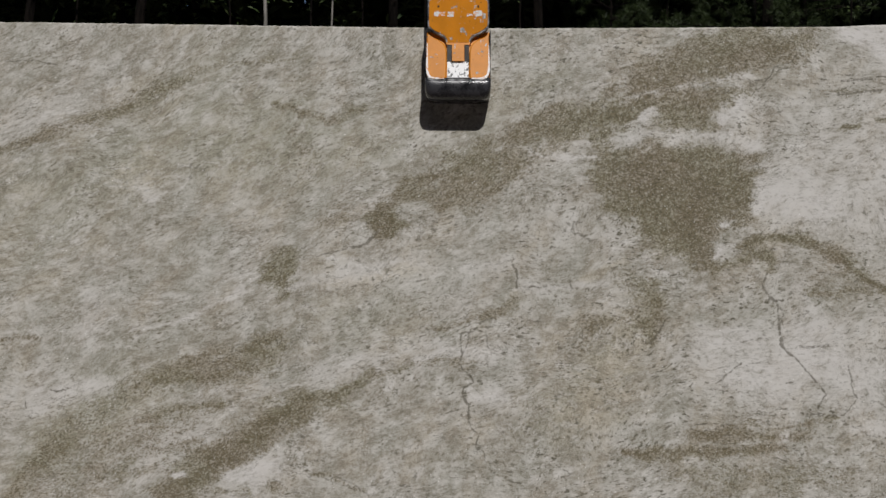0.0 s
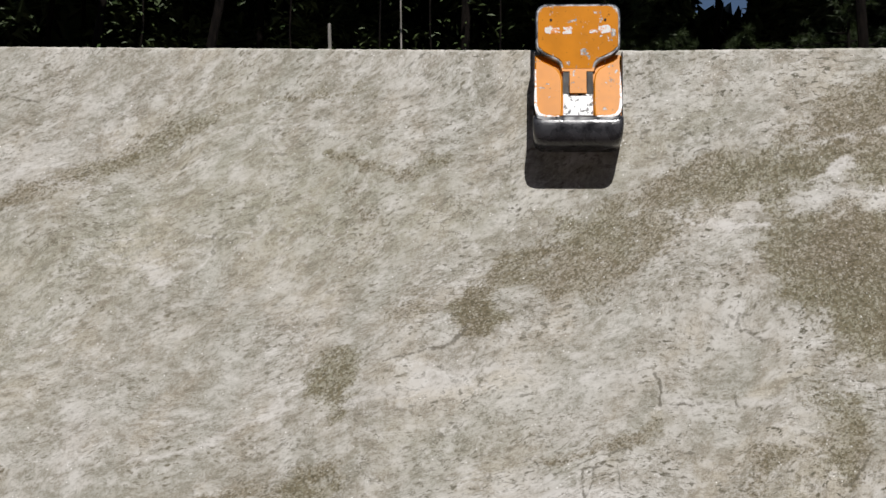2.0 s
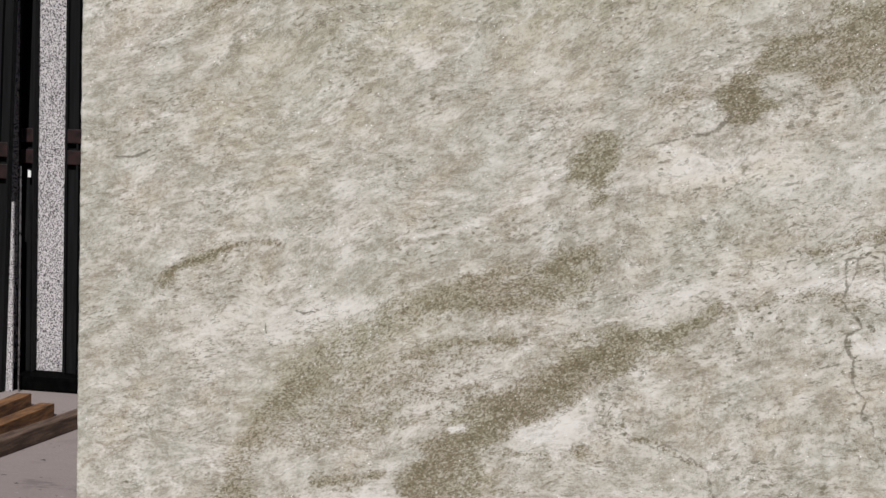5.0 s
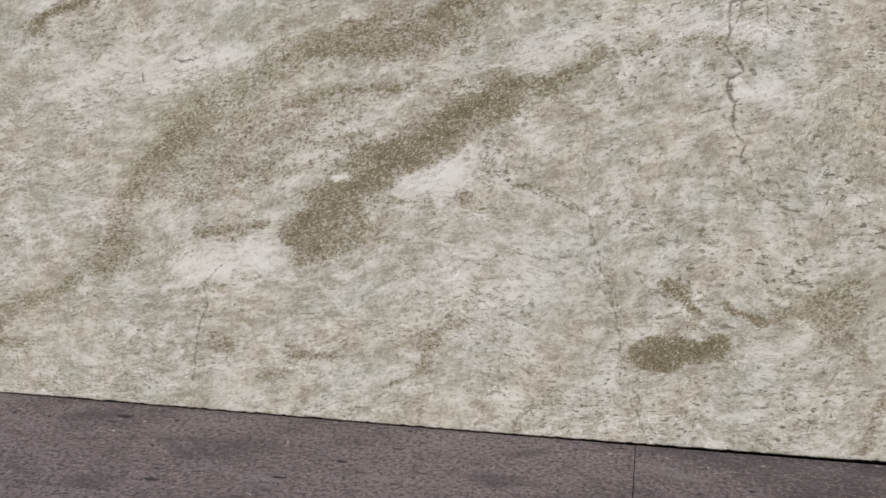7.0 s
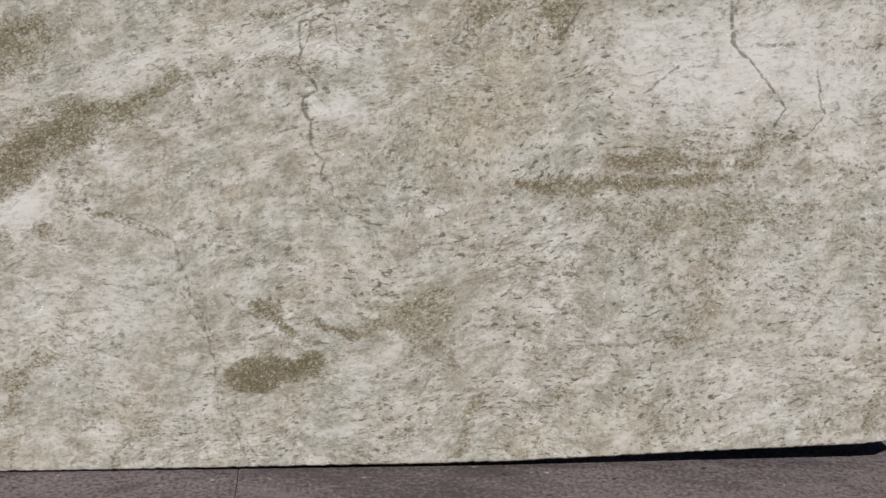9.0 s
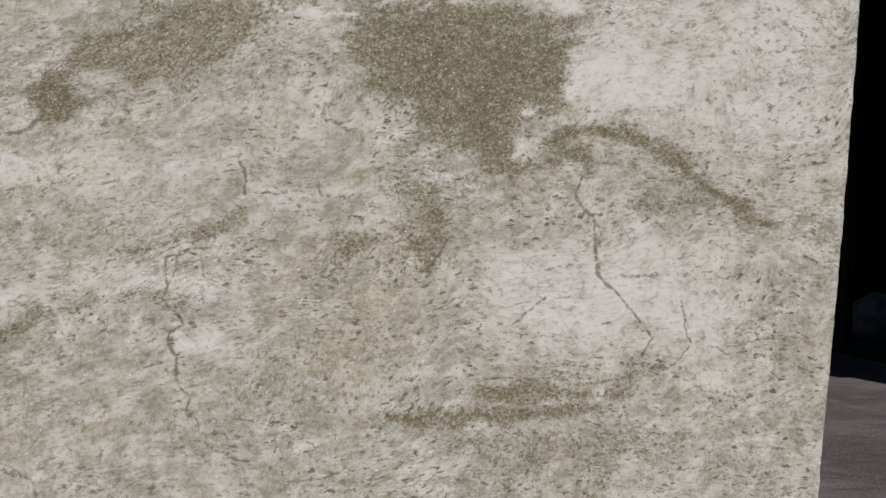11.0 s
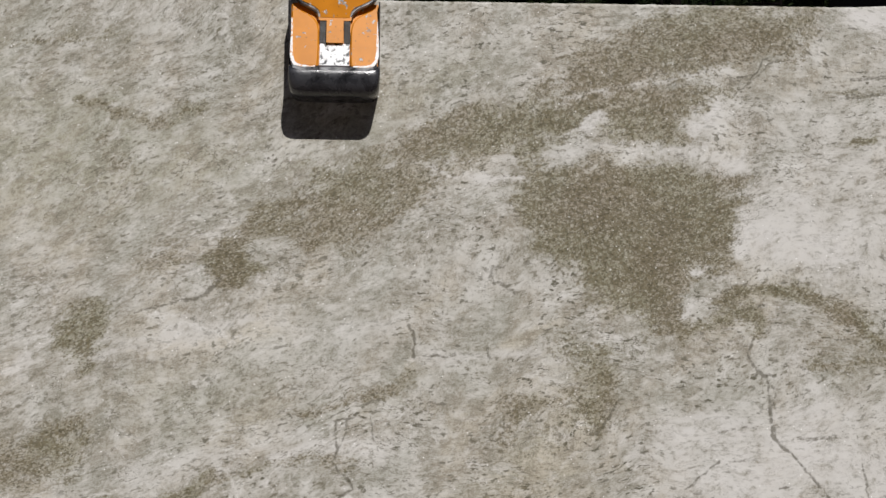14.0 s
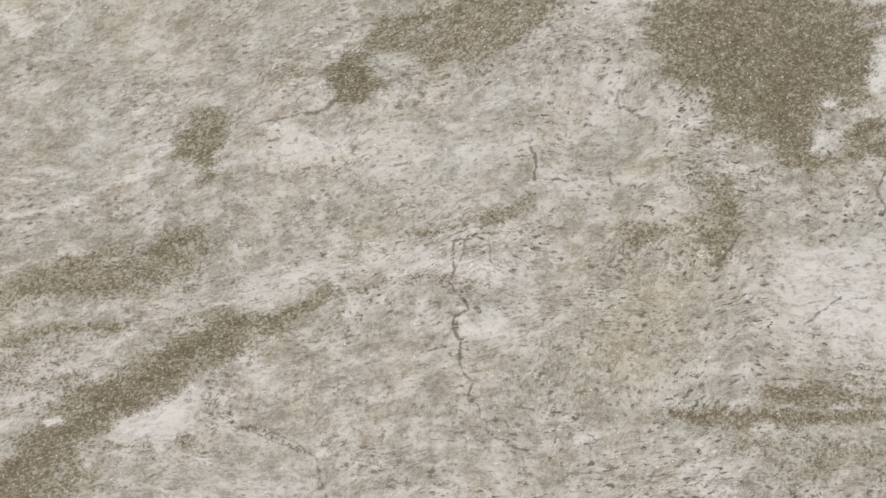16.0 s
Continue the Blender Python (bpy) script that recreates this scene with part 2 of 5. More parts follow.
def mottled(name, a, b, scale, cut, rough=0.5):
    n = Nodes(name, rough)
    v = n.noise(scale, None, 4, 0.7, 0.3)
    return n.done(n.mix(n.ramp(v, cut - 0.03, cut + 0.03), a, b), None, v, 0.0004, 0.4)


def granite_material():
    n = Nodes("speckled_granite", 0.35)
    v = n.noise(150.0, None, 5, 0.8)
    c = n.mix(n.ramp(v, 0.45, 0.52), (0.012, 0.012, 0.014), (0.6, 0.57, 0.58))
    c = n.mix(n.ramp(n.noise(70.0, None, 2), 0.6, 0.7, 0, 0.7), c, (0.3, 0.27, 0.27))
    return n.done(c)


def leaf_material(name, a, b):
    n = Nodes(name, 0.55, 0, 0.3)
    rnd = n.node("ShaderNodeNewGeometry").outputs["Random Per Island"]
    c = n.mix(rnd, a, b)
    return n.done(n.mix(n.ramp(n.noise(40.0, None, 3), 0.4, 0.7, 0, 0.4), c, tuple(0.6 * x for x in a)))


STONE = stone_material()
STONE_RIM = plain_material("sawn_stone_rim", (0.42, 0.4, 0.34), (0.6, 0.57, 0.5), 30, 0.85, bump=0.8, height=0.003)
CONCRETE = concrete_material()
JOINT = plain_material("dirty_joint", (0.02, 0.018, 0.017), (0.05, 0.045, 0.04), 30, 0.95)
SCUFF = plain_material("pale_scuff", (0.4, 0.38, 0.36), (0.6, 0.57, 0.54), 60, 0.9)
EARTH = plain_material("forest_floor", (0.03, 0.024, 0.016), (0.07, 0.055, 0.035), 3, 0.95, height=0.02)
ORANGE = worn_paint("worn_orange_enamel", (0.65, 0.232, 0.008), 1.0, 0.605)
STEEL = plain_material("worn_bare_steel", (0.24, 0.24, 0.25), (0.55, 0.55, 0.56), 60, 0.35, 1.0, stretch=(1, 1, 1))
CAST = plain_material("blackened_cast_steel", (0.014, 0.014, 0.016), (0.045, 0.045, 0.05), 30, 0.24, 0.0, 0.4, spec=0.8)
LUG = plain_material("oily_dark_steel", (0.006, 0.005, 0.004), (0.03, 0.02, 0.012), 50, 0.5, 0.0, 0.5, spec=0.3)
RUBBER = plain_material("black_rubber", (0.008, 0.008, 0.008), (0.02, 0.02, 0.02), 60, 0.7)
LABEL = mottled("flaking_white_label", (0.02, 0.02, 0.02), (0.82, 0.82, 0.82), 85.0, 0.445)
PRIMER = mottled("bared_white_primer", (0.76, 0.25, 0.02), (0.75, 0.74, 0.73), 130.0, 0.47)
GRANITE = granite_material()
DARK_STONE = plain_material("black_granite_edge", (0.006, 0.006, 0.008), (0.02, 0.02, 0.023), 14, 0.5, stretch=(6, 6, 0.3))
TIMBER = plain_material("weathered_timber", (0.045, 0.026, 0.017), (0.14, 0.092, 0.066), 12, 0.8, bump=0.6, stretch=(6, 0.6, 6), height=0.002)
RED_TIMBER = plain_material("reddish_timber", (0.06, 0.027, 0.011), (0.25, 0.12, 0.048), 12, 0.8, bump=0.6, stretch=(6, 0.6, 6), height=0.002)
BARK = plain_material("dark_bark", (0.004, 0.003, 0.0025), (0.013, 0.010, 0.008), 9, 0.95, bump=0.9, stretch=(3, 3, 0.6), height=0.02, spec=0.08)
LEAF = leaf_material("broad_leaves", (0.03, 0.052, 0.012), (0.08, 0.11, 0.035))
NEEDLE = leaf_material("pine_foliage", (0.022, 0.04, 0.012), (0.06, 0.085, 0.03))
PINE = leaf_material("pine_needles", (0.02, 0.034, 0.007), (0.036, 0.052, 0.015))
DEAD = plain_material("bleached_dead_wood", (0.16, 0.15, 0.13), (0.3, 0.28, 0.25), 10, 0.9, stretch=(4, 4, 0.5))
BLACK = plain_material("black_painted_steel", (0.0025, 0.0025, 0.003), (0.007, 0.007, 0.008), 14, 0.75, stretch=(6, 6, 0.3), spec=0.15)
# near-black boards: the shade inside the open shed is part of this colour
SHED = plain_material("shade_dark_boards", (0.008, 0.006, 0.005), (0.02, 0.015, 0.012), 6, 0.9, stretch=(5, 5, 0.5))
TIN = plain_material("dull_tin_roof", (0.05, 0.045, 0.042), (0.09, 0.08, 0.075), 4, 0.6)
WHITE = plain_material("white_plastic", (0.7, 0.7, 0.69), (0.82, 0.82, 0.81), 20, 0.5)
# near black with hardly any gloss: the shade under the slabs, put into colour
UNDER_SHADE = plain_material("painted_shade_black", (0.001, 0.001, 0.001), (0.003, 0.003, 0.003), 20, 0.95, spec=0.02)
RUST = plain_material("dark_red_paint", (0.005, 0.002, 0.002), (0.02, 0.004, 0.004), 25, 0.6)
SACK = plain_material("grey_plastic_sack", (0.1, 0.1, 0.11), (0.2, 0.2, 0.21), 9, 0.5, bump=0.6, height=0.01)


# ---- mesh helpers ----
def mesh_of(name, bm, material, smooth=False):
    data = bpy.data.meshes.new(name)
    bmesh.ops.recalc_face_normals(bm, faces=bm.faces)
    bm.to_mesh(data)
    bm.free()
    data.materials.append(material)
    if smooth:
        data.shade_smooth()
    return data


def part(name, bm, material, parent, label="", smooth=False):
    ob = new(name, mesh_of(name, bm, material, smooth))
    ob.parent = parent
    if label:
        tagged(ob, label)
    return ob


def thing(name, bm, material, label, category="", group="", kind="", smooth=False):
    return tagged(new(name, mesh_of(name, bm, material, smooth)), label, category, group, kind)


def empty(name, place, label, category, group="", kind=""):
    ob = new(name)
    ob.location = place
    return tagged(ob, label, category, group, kind)


def box(bm, x0, x1, y0, y1, z0, z1, bevel=0.0, turn=None):
    made = bmesh.ops.create_cube(bm, size=1.0)["verts"]
    m = Matrix.Translation(((x0 + x1) / 2, (y0 + y1) / 2, (z0 + z1) / 2)) @ Matrix.Diagonal((x1 - x0, y1 - y0, z1 - z0, 1))
    bmesh.ops.transform(bm, matrix=(turn @ m if turn else m), verts=made)
    if bevel:
        edges = {e for v in made for e in v.link_edges}
        bmesh.ops.bevel(bm, geom=list(edges), offset=bevel, segments=2, profile=0.6, affect="EDGES")
    return bm


def block(x0, x1, y0, y1, z0, z1, bevel=0.0, turn=None):
    return box(bmesh.new(), x0, x1, y0, y1, z0, z1, bevel, turn)


def tube(bm, a, b, r0, r1, sides=8):
    a, b = Vector(a), Vector(b)
    q = (b - a).to_track_quat("Z", "Y").to_matrix()
    rings = []
    for p, r in ((a, r0), (b, r1)):
        rings.append([bm.verts.new(p + q @ Vector((r * math.cos(i * math.tau / sides), r * math.sin(i * math.tau / sides), 0))) for i in range(sides)])
    for i in range(sides):
        j = (i + 1) % sides
        bm.faces.new((rings[0][i], rings[0][j], rings[1][j], rings[1][i]))
    bm.faces.new(rings[0][::-1])
    bm.faces.new(rings[1])
    return bm


def loft(sections, closed=True):
    """A skin over rings of equal point counts, capped at both ends."""
    bm = bmesh.new()
    rings = [[bm.verts.new(p) for p in ring] for ring in sections]
    count = len(rings[0])
    for lower, upper in zip(rings, rings[1:]):
        for i in range(count):
            j = (i + 1) % count
            bm.faces.new((lower[i], lower[j], upper[j], upper[i]))
    bm.faces.new(rings[0][::-1])
    bm.faces.new(rings[-1])
    return bm


def rounded(x0, x1, z0, z1, radius, steps=6):
    """A rounded rectangle in x and z, as a list of points."""
    out = []
    for cx, cz, start in ((x1 - radius, z1 - radius, 0), (x0 + radius, z1 - radius, 90), (x0 + radius, z0 + radius, 180), (x1 - radius, z0 + radius, 270)):
        for i in range(steps + 1):
            a = radians(start + 90 * i / steps)
            out.append((cx + radius * math.cos(a), cz + radius * math.sin(a)))
    return out


# ---- the stone slab ----
SLAB_W, SLAB_TOP, SLAB_THICK = 2.955, 1.707, 0.03
COLS, ROWS = 1200, 690


def lattice(x, z, sx, sz, seed):
    """Smooth value noise from -1 to 1 with cells of sx by sz metres."""
    table = np.random.default_rng(seed).uniform(-1, 1, (int(4 / sx) + 4, int(4 / sz) + 4))
    u, v = (x + 0.4) / sx, (z + 0.4) / sz
    i, j = np.clip(np.floor(u).astype(int), 0, table.shape[0] - 2), np.clip(np.floor(v).astype(int), 0, table.shape[1] - 2)
    f, g = u - i, v - j
    f, g = f * f * (3 - 2 * f), g * g * (3 - 2 * g)
    return (table[i, j] * (1 - f) + table[i + 1, j] * f) * (1 - g) + (table[i, j + 1] * (1 - f) + table[i + 1, j + 1] * f) * g


def fractal(x, z, size, seed, stretch=1.0, octaves=3):
    total, weight = 0, 1.0
    for k in range(octaves):
        total = total + weight * lattice(x, z, size * stretch / 2**k, size / 2**k, seed + k)
        weight *= 0.55
    return total


u, v = np.meshgrid(np.linspace(0, 1, COLS), np.linspace(0, 1, ROWS), indexing="ij")
bottom = np.interp(u[:, 0] * SLAB_W, [0, 0.010, 0.03, 1.10, 1.91, 2.07, 2.46, 2.82, 2.885, 2.945, 2.955], [0.020, 0.010, 0.002, 0.003, 0.009, 0.012, 0.028, 0.041, 0.047, 0.088, 0.15])
top = np.interp(u[:, 0] * SLAB_W, [0, 0.19, 0.2, 0.45, 1.37, 1.70, 2.56, 2.80, 2.915, 2.935, 2.95], [1.7140, 1.7140, 1.7175, 1.7155, 1.7050, 1.7030, 1.7100, 1.7205, 1.7270, 1.7100, 1.6490])
chips = 0.0016 * fractal(u[:, 0] * SLAB_W, 0 * u[:, 0], 0.02, 90) + 0.004 * np.clip(fractal(u[:, 0] * SLAB_W, 0 * u[:, 0] + 1, 0.03, 95) - 0.75, 0, 1)
bottom = bottom + np.abs(chips)
top = top - 0.6 * np.abs(chips)
gz = bottom[:, None] * (1 - v) + top[:, None] * v
side = 0.006 + 0.0009 * fractal(gz[0] * 0, gz[0], 0.03, 70)
right = np.interp(gz[-1], [0.163, 0.57, 0.82, 1.15, 1.30, 1.57, 1.62, 1.632, 1.655], [2.865, 2.893, 2.911, 2.931, 2.939, 2.951, 2.953, 2.946, 2.944]) + 0.0012 * fractal(gz[-1] * 0, gz[-1], 0.03, 80)
gx = side[None, :] * (1 - u) + right[None, :] * u
marks = {name: np.zeros_like(gx) for name in ("vein", "crack", "pale", "green", "warm")}
# the stone's flow: it climbs to the right on one side and lies level on the other, in slow waves
slope = 0.06 + 0.30 * np.clip((2.1 - gx) / 1.0, 0, 1) * (0.15 + 0.46 * gz)
flow_s = gz - np.cumsum(slope, axis=0) * SLAB_W / COLS + 0.018 * fractal(gx, gz, 0.22, 61, 2.0, 2)
# the strokes waver: coarse for veins and clouds, fine for cracks
wide_x = gx + 0.014 * fractal(gx, flow_s + 1.0, 0.05, 11, 2.2, 4)
wide_z = gz + 0.011 * fractal(gx, flow_s + 1.0, 0.035, 21, 2.2, 4)
fine_x = gx + 0.0035 * fractal(gx, gz, 0.022, 31, 1.0, 3)
fine_z = gz + 0.0035 * fractal(gx, gz, 0.022, 41, 1.0, 3)
ragged = 1 + 0.38 * fractal(gx, flow_s + 1.0, 0.022, 51, 2.6, 4)


def lay(kind, strength, near, value):
    """Adds a mark where it covers more, the way two thin washes add up."""
    field = marks[kind]
    if kind == "crack":
        field[near] = np.maximum(field[near], strength * value)
    else:
        field[near] = 1 - (1 - field[near]) * (1 - strength * value)


def stroke(kind, strength, *points):
    """A mark along points of (x, z, half width) on the slab's face."""
    px, pz = (fine_x, fine_z) if kind == "crack" else (wide_x, wide_z)
    nearest = np.full_like(gx, 9.0)
    for (x0, z0, r0), (x1, z1, r1) in zip(points, points[1:] or points):
        reach = 3.2 * max(r0, r1) + 0.05
        near = (px > min(x0, x1) - reach) & (px < max(x0, x1) + reach) & (pz > min(z0, z1) - reach) & (pz < max(z0, z1) + reach)
        x, z = px[near], pz[near]
        dx, dz = x1 - x0, z1 - z0
        along = np.clip(((x - x0) * dx + (z - z0) * dz) / (dx * dx + dz * dz + 1e-9), 0, 1)
        radius = r0 + (r1 - r0) * along
        far = np.hypot(x - x0 - along * dx, z - z0 - along * dz)
        scaled = far / np.maximum(0.62 * radius, 0.0019) if kind == "crack" else far / radius
        nearest[near] = np.minimum(nearest[near], scaled)
    near = nearest < 3.2
    if kind == "crack":
        value = np.clip(1.55 - nearest[near], 0, 1)
    else:
        value = np.exp(-0.75 * (nearest[near] * ragged[near]) ** 2)
    lay(kind, strength, near, value)


def area(kind, strength, soft, *points):
    """A mark that fills the outline through points of (x, z), fading over soft metres at its ragged border."""
    inside = np.zeros(gx.shape, dtype=bool)
    far = np.full_like(gx, 9.0)
    for (x0, z0), (x1, z1) in zip(points, points[1:] + points[:1]):
        dx, dz = x1 - x0, z1 - z0
        along = np.clip(((wide_x - x0) * dx + (wide_z - z0) * dz) / (dx * dx + dz * dz + 1e-9), 0, 1)
        far = np.minimum(far, np.hypot(wide_x - x0 - along * dx, wide_z - z0 - along * dz))
        if z0 != z1:
            inside ^= ((z0 > wide_z) != (z1 > wide_z)) & (wide_x < x0 + (wide_z - z0) / (z1 - z0) * dx)
    depth = np.where(inside, far, -far) + 0.7 * soft * (ragged - 1) / 0.38
    value = np.clip(0.5 + 0.40 * depth / soft, 0, 1)
    near = value > 0
    lay(kind, strength, near, (value * value * (3 - 2 * value))[near])


stroke("crack", 0.6, (2.456, 1.631, 0.0024), (2.427, 1.607, 0.0036), (2.404, 1.589, 0.0033), (2.369, 1.553, 0.0036), (2.340, 1.529, 0.0024))
stroke("pale", 0.9, (2.079, 1.485, 0.0220), (2.049, 1.456, 0.0144))
stroke("pale", 0.8, (2.273, 1.179, 0.0168), (2.290, 1.176, 0.0120))
stroke("crack", 0.7, (2.108, 0.930, 0.0044), (2.087, 0.898, 0.0044), (2.065, 0.866, 0.0033))
stroke("crack", 0.75, (2.373, 1.059, 0.0033), (2.361, 1.025, 0.0036), (2.373, 0.998, 0.0055), (2.399, 0.971, 0.0044), (2.405, 0.943, 0.0033), (2.403, 0.910, 0.0055), (2.407, 0.872, 0.0060), (2.422, 0.850, 0.0033), (2.462, 0.818, 0.0033))
stroke("crack", 0.5, (2.393, 0.982, 0.0024), (2.418, 0.954, 0.0036), (2.409, 0.921, 0.0024))
stroke("crack", 0.55, (2.445, 0.858, 0.0022), (2.485, 0.860, 0.0022), (2.531, 0.864, 0.0022))
stroke("crack", 0.5, (2.303, 0.875, 0.0024), (2.360, 0.886, 0.0022), (2.377, 0.880, 0.0022))
stroke("crack", 0.6, (2.568, 1.565, 0.0024), (2.663, 1.574, 0.0036), (2.754, 1.575, 0.0024))
stroke("crack", 0.6, (2.556, 1.526, 0.0024), (2.651, 1.536, 0.0024), (2.747, 1.542, 0.0048), (2.844, 1.541, 0.0052), (2.930, 1.533, 0.0024))
stroke("crack", 0.6, (2.856, 1.526, 0.0026), (2.893, 1.498, 0.0024), (2.929, 1.470, 0.0024))
stroke("pale", 0.6, (2.581, 1.684, 0.0198), (2.712, 1.684, 0.0468), (2.883, 1.692, 0.0494))
stroke("pale", 0.8, (2.628, 1.680, 0.0120), (2.688, 1.636, 0.0144), (2.760, 1.593, 0.0096))
stroke("pale", 0.7, (2.791, 1.140, 0.0048), (2.924, 1.147, 0.0072))
stroke("pale", 0.5, (2.393, 1.276, 0.0550), (2.485, 1.256, 0.0600), (2.578, 1.202, 0.0480))
stroke("crack", 0.5, (1.903, 1.231, 0.0033), (1.896, 1.203, 0.0044), (1.870, 1.181, 0.0044), (1.854, 1.165, 0.0033), (1.914, 1.133, 0.0033))
stroke("crack", 0.75, (1.705, 1.074, 0.0050), (1.716, 1.055, 0.0040), (1.714, 1.012, 0.0050))
stroke("crack", 0.65, (1.859, 1.038, 0.0040), (1.860, 1.012, 0.0044))
stroke("crack", 0.7, (1.751, 1.011, 0.0020), (1.793, 1.018, 0.0022))
stroke("warm", 0.8, (1.714, 1.007, 0.0070), (1.703, 1.002, 0.0055))
stroke("crack", 0.55, (1.555, 0.895, 0.0033), (1.601, 0.922, 0.0030), (1.658, 0.930, 0.0033))
stroke("green", 0.7, (0.744, 0.728, 0.0660), (0.628, 0.688, 0.0660), (0.509, 0.612, 0.0540), (0.411, 0.512, 0.0390))
stroke("pale", 0.7, (0.680, 0.370, 0.0374), (0.583, 0.338, 0.0360), (0.485, 0.313, 0.0168))
stroke("pale", 0.6, (0.473, 0.725, 0.0216), (0.627, 0.744, 0.0192))
stroke("pale", 0.65, (1.058, 0.542, 0.0440), (0.956, 0.524, 0.0240))
stroke("pale", 0.5, (0.747, 0.557, 0.0300), (0.850, 0.631, 0.0242))
stroke("crack", 0.6, (0.595, 0.327, 0.0039), (0.547, 0.275, 0.0048), (0.556, 0.233, 0.0048), (0.535, 0.170, 0.0048), (0.523, 0.069, 0.0052))
stroke("crack", 0.3, (0.373, 0.279, 0.0024), (0.369, 0.117, 0.0026))
stroke("crack", 0.45, (0.120, 0.132, 0.0026), (0.138, 0.070, 0.0026))
stroke("crack", 0.5, (1.411, 0.178, 0.0033), (1.449, 0.100, 0.0044), (1.482, 0.032, 0.0040))
stroke("crack", 0.95, (0.491, 0.735, 0.0022), (0.532, 0.732, 0.0036))
stroke("crack", 0.8, (0.427, 0.704, 0.0024), (0.427, 0.686, 0.0024))
stroke("crack", 0.5, (0.363, 0.696, 0.0024), (0.402, 0.701, 0.0024))
stroke("crack", 0.7, (1.348, 1.157, 0.0066), (1.318, 1.127, 0.0060), (1.250, 1.107, 0.0040), (1.187, 1.090, 0.0033))
stroke("warm", 0.6, (1.179, 1.023, 0.0088), (1.348, 1.041, 0.0090), (1.452, 1.075, 0.0099))
stroke("warm", 0.5, (1.900, 1.040, 0.0090), (2.014, 1.086, 0.0132))
stroke("crack", 0.7, (1.567, 0.890, 0.0044), (1.604, 0.900, 0.0040), (1.614, 0.907, 0.0033))
stroke("crack", 0.7, (1.570, 0.889, 0.0033), (1.567, 0.860, 0.0044), (1.573, 0.834, 0.0040), (1.565, 0.812, 0.0033))
stroke("crack", 0.65, (1.590, 0.893, 0.0033), (1.589, 0.867, 0.0033), (1.575, 0.839, 0.0030))
stroke("crack", 0.65, (1.639, 0.903, 0.0030), (1.638, 0.880, 0.0040), (1.641, 0.858, 0.0040))
stroke("crack", 0.75, (1.567, 0.813, 0.0033), (1.577, 0.797, 0.0030), (1.595, 0.782, 0.0055), (1.601, 0.761, 0.0040), (1.579, 0.747, 0.0044), (1.577, 0.722, 0.0050), (1.591, 0.707, 0.0055), (1.593, 0.664, 0.0055), (1.605, 0.638, 0.0033), (1.617, 0.623, 0.0030), (1.610, 0.596, 0.0055), (1.633, 0.578, 0.0040), (1.635, 0.565, 0.0022))
stroke("crack", 0.4, (1.638, 0.559, 0.0030), (1.649, 0.538, 0.0033), (1.656, 0.496, 0.0030))
stroke("crack", 0.35, (1.315, 0.694, 0.0022), (1.314, 0.598, 0.0022), (1.333, 0.535, 0.0022), (1.361, 0.493, 0.0022))
stroke("crack", 0.65, (2.305, 0.820, 0.0022), (2.270, 0.789, 0.0030), (2.255, 0.773, 0.0030), (2.239, 0.769, 0.0020))
stroke("pale", 0.6, (2.206, 0.874, 0.0242), (2.249, 0.865, 0.0242))
stroke("pale", 0.5, (2.243, 0.790, 0.0308), (2.340, 0.773, 0.0330))
stroke("pale", 0.5, (1.628, 0.719, 0.0154), (1.714, 0.713, 0.0140))
stroke("pale", 0.6, (0.719, 0.895, 0.0060), (0.824, 0.922, 0.0060), (0.928, 0.969, 0.0060), (1.000, 0.999, 0.0055))
stroke("pale", 0.6, (1.453, 0.818, 0.0154), (1.537, 0.843, 0.0242), (1.654, 0.838, 0.0198))
stroke("pale", 0.4, (1.452, 1.072, 0.0110), (1.559, 1.067, 0.0200), (1.771, 1.066, 0.0200))
stroke("pale", 0.7, (2.405, 0.632, 0.0110), (2.428, 0.630, 0.0088))
stroke("crack", 0.75, (2.407, 0.868, 0.0060), (2.448, 0.830, 0.0033), (2.485, 0.787, 0.0036), (2.521, 0.738, 0.0033), (2.503, 0.700, 0.0033))
stroke("crack", 0.7, (2.583, 0.816, 0.0036), (2.587, 0.766, 0.0036), (2.604, 0.727, 0.0036), (2.567, 0.688, 0.0036))
stroke("crack", 0.5, (2.464, 0.689, 0.0044), (2.550, 0.680, 0.0048))
stroke("crack", 0.45, (2.249, 0.773, 0.0022), (2.292, 0.806, 0.0022), (2.358, 0.824, 0.0024))
stroke("crack", 0.85, (2.418, 0.767, 0.0036), (2.438, 0.774, 0.0036))
stroke("crack", 0.5, (2.556, 0.676, 0.0024), (2.623, 0.637, 0.0036), (2.706, 0.621, 0.0024))
stroke("crack", 0.4, (2.328, 0.674, 0.0022), (2.426, 0.652, 0.0044))
stroke("pale", 0.5, (2.265, 0.882, 0.0264), (2.355, 0.873, 0.0264))
stroke("pale", 0.6, (2.587, 0.654, 0.0120), (2.692, 0.644, 0.0168))
stroke("pale", 0.5, (2.349, 0.785, 0.0360), (2.470, 0.842, 0.0440), (2.646, 0.778, 0.0360))
stroke("green", 0.6, (1.704, 0.342, 0.0360), (1.761, 0.296, 0.0330), (1.827, 0.342, 0.0360))
stroke("crack", 0.5, (1.237, 0.521, 0.0033), (1.290, 0.499, 0.0055), (1.332, 0.466, 0.0044), (1.353, 0.387, 0.0044), (1.384, 0.308, 0.0044), (1.406, 0.228, 0.0044), (1.413, 0.123, 0.0048), (1.449, 0.064, 0.0044), (1.471, 0.022, 0.0044))
stroke("crack", 0.35, (1.309, 0.695, 0.0022), (1.315, 0.576, 0.0022), (1.346, 0.499, 0.0022))
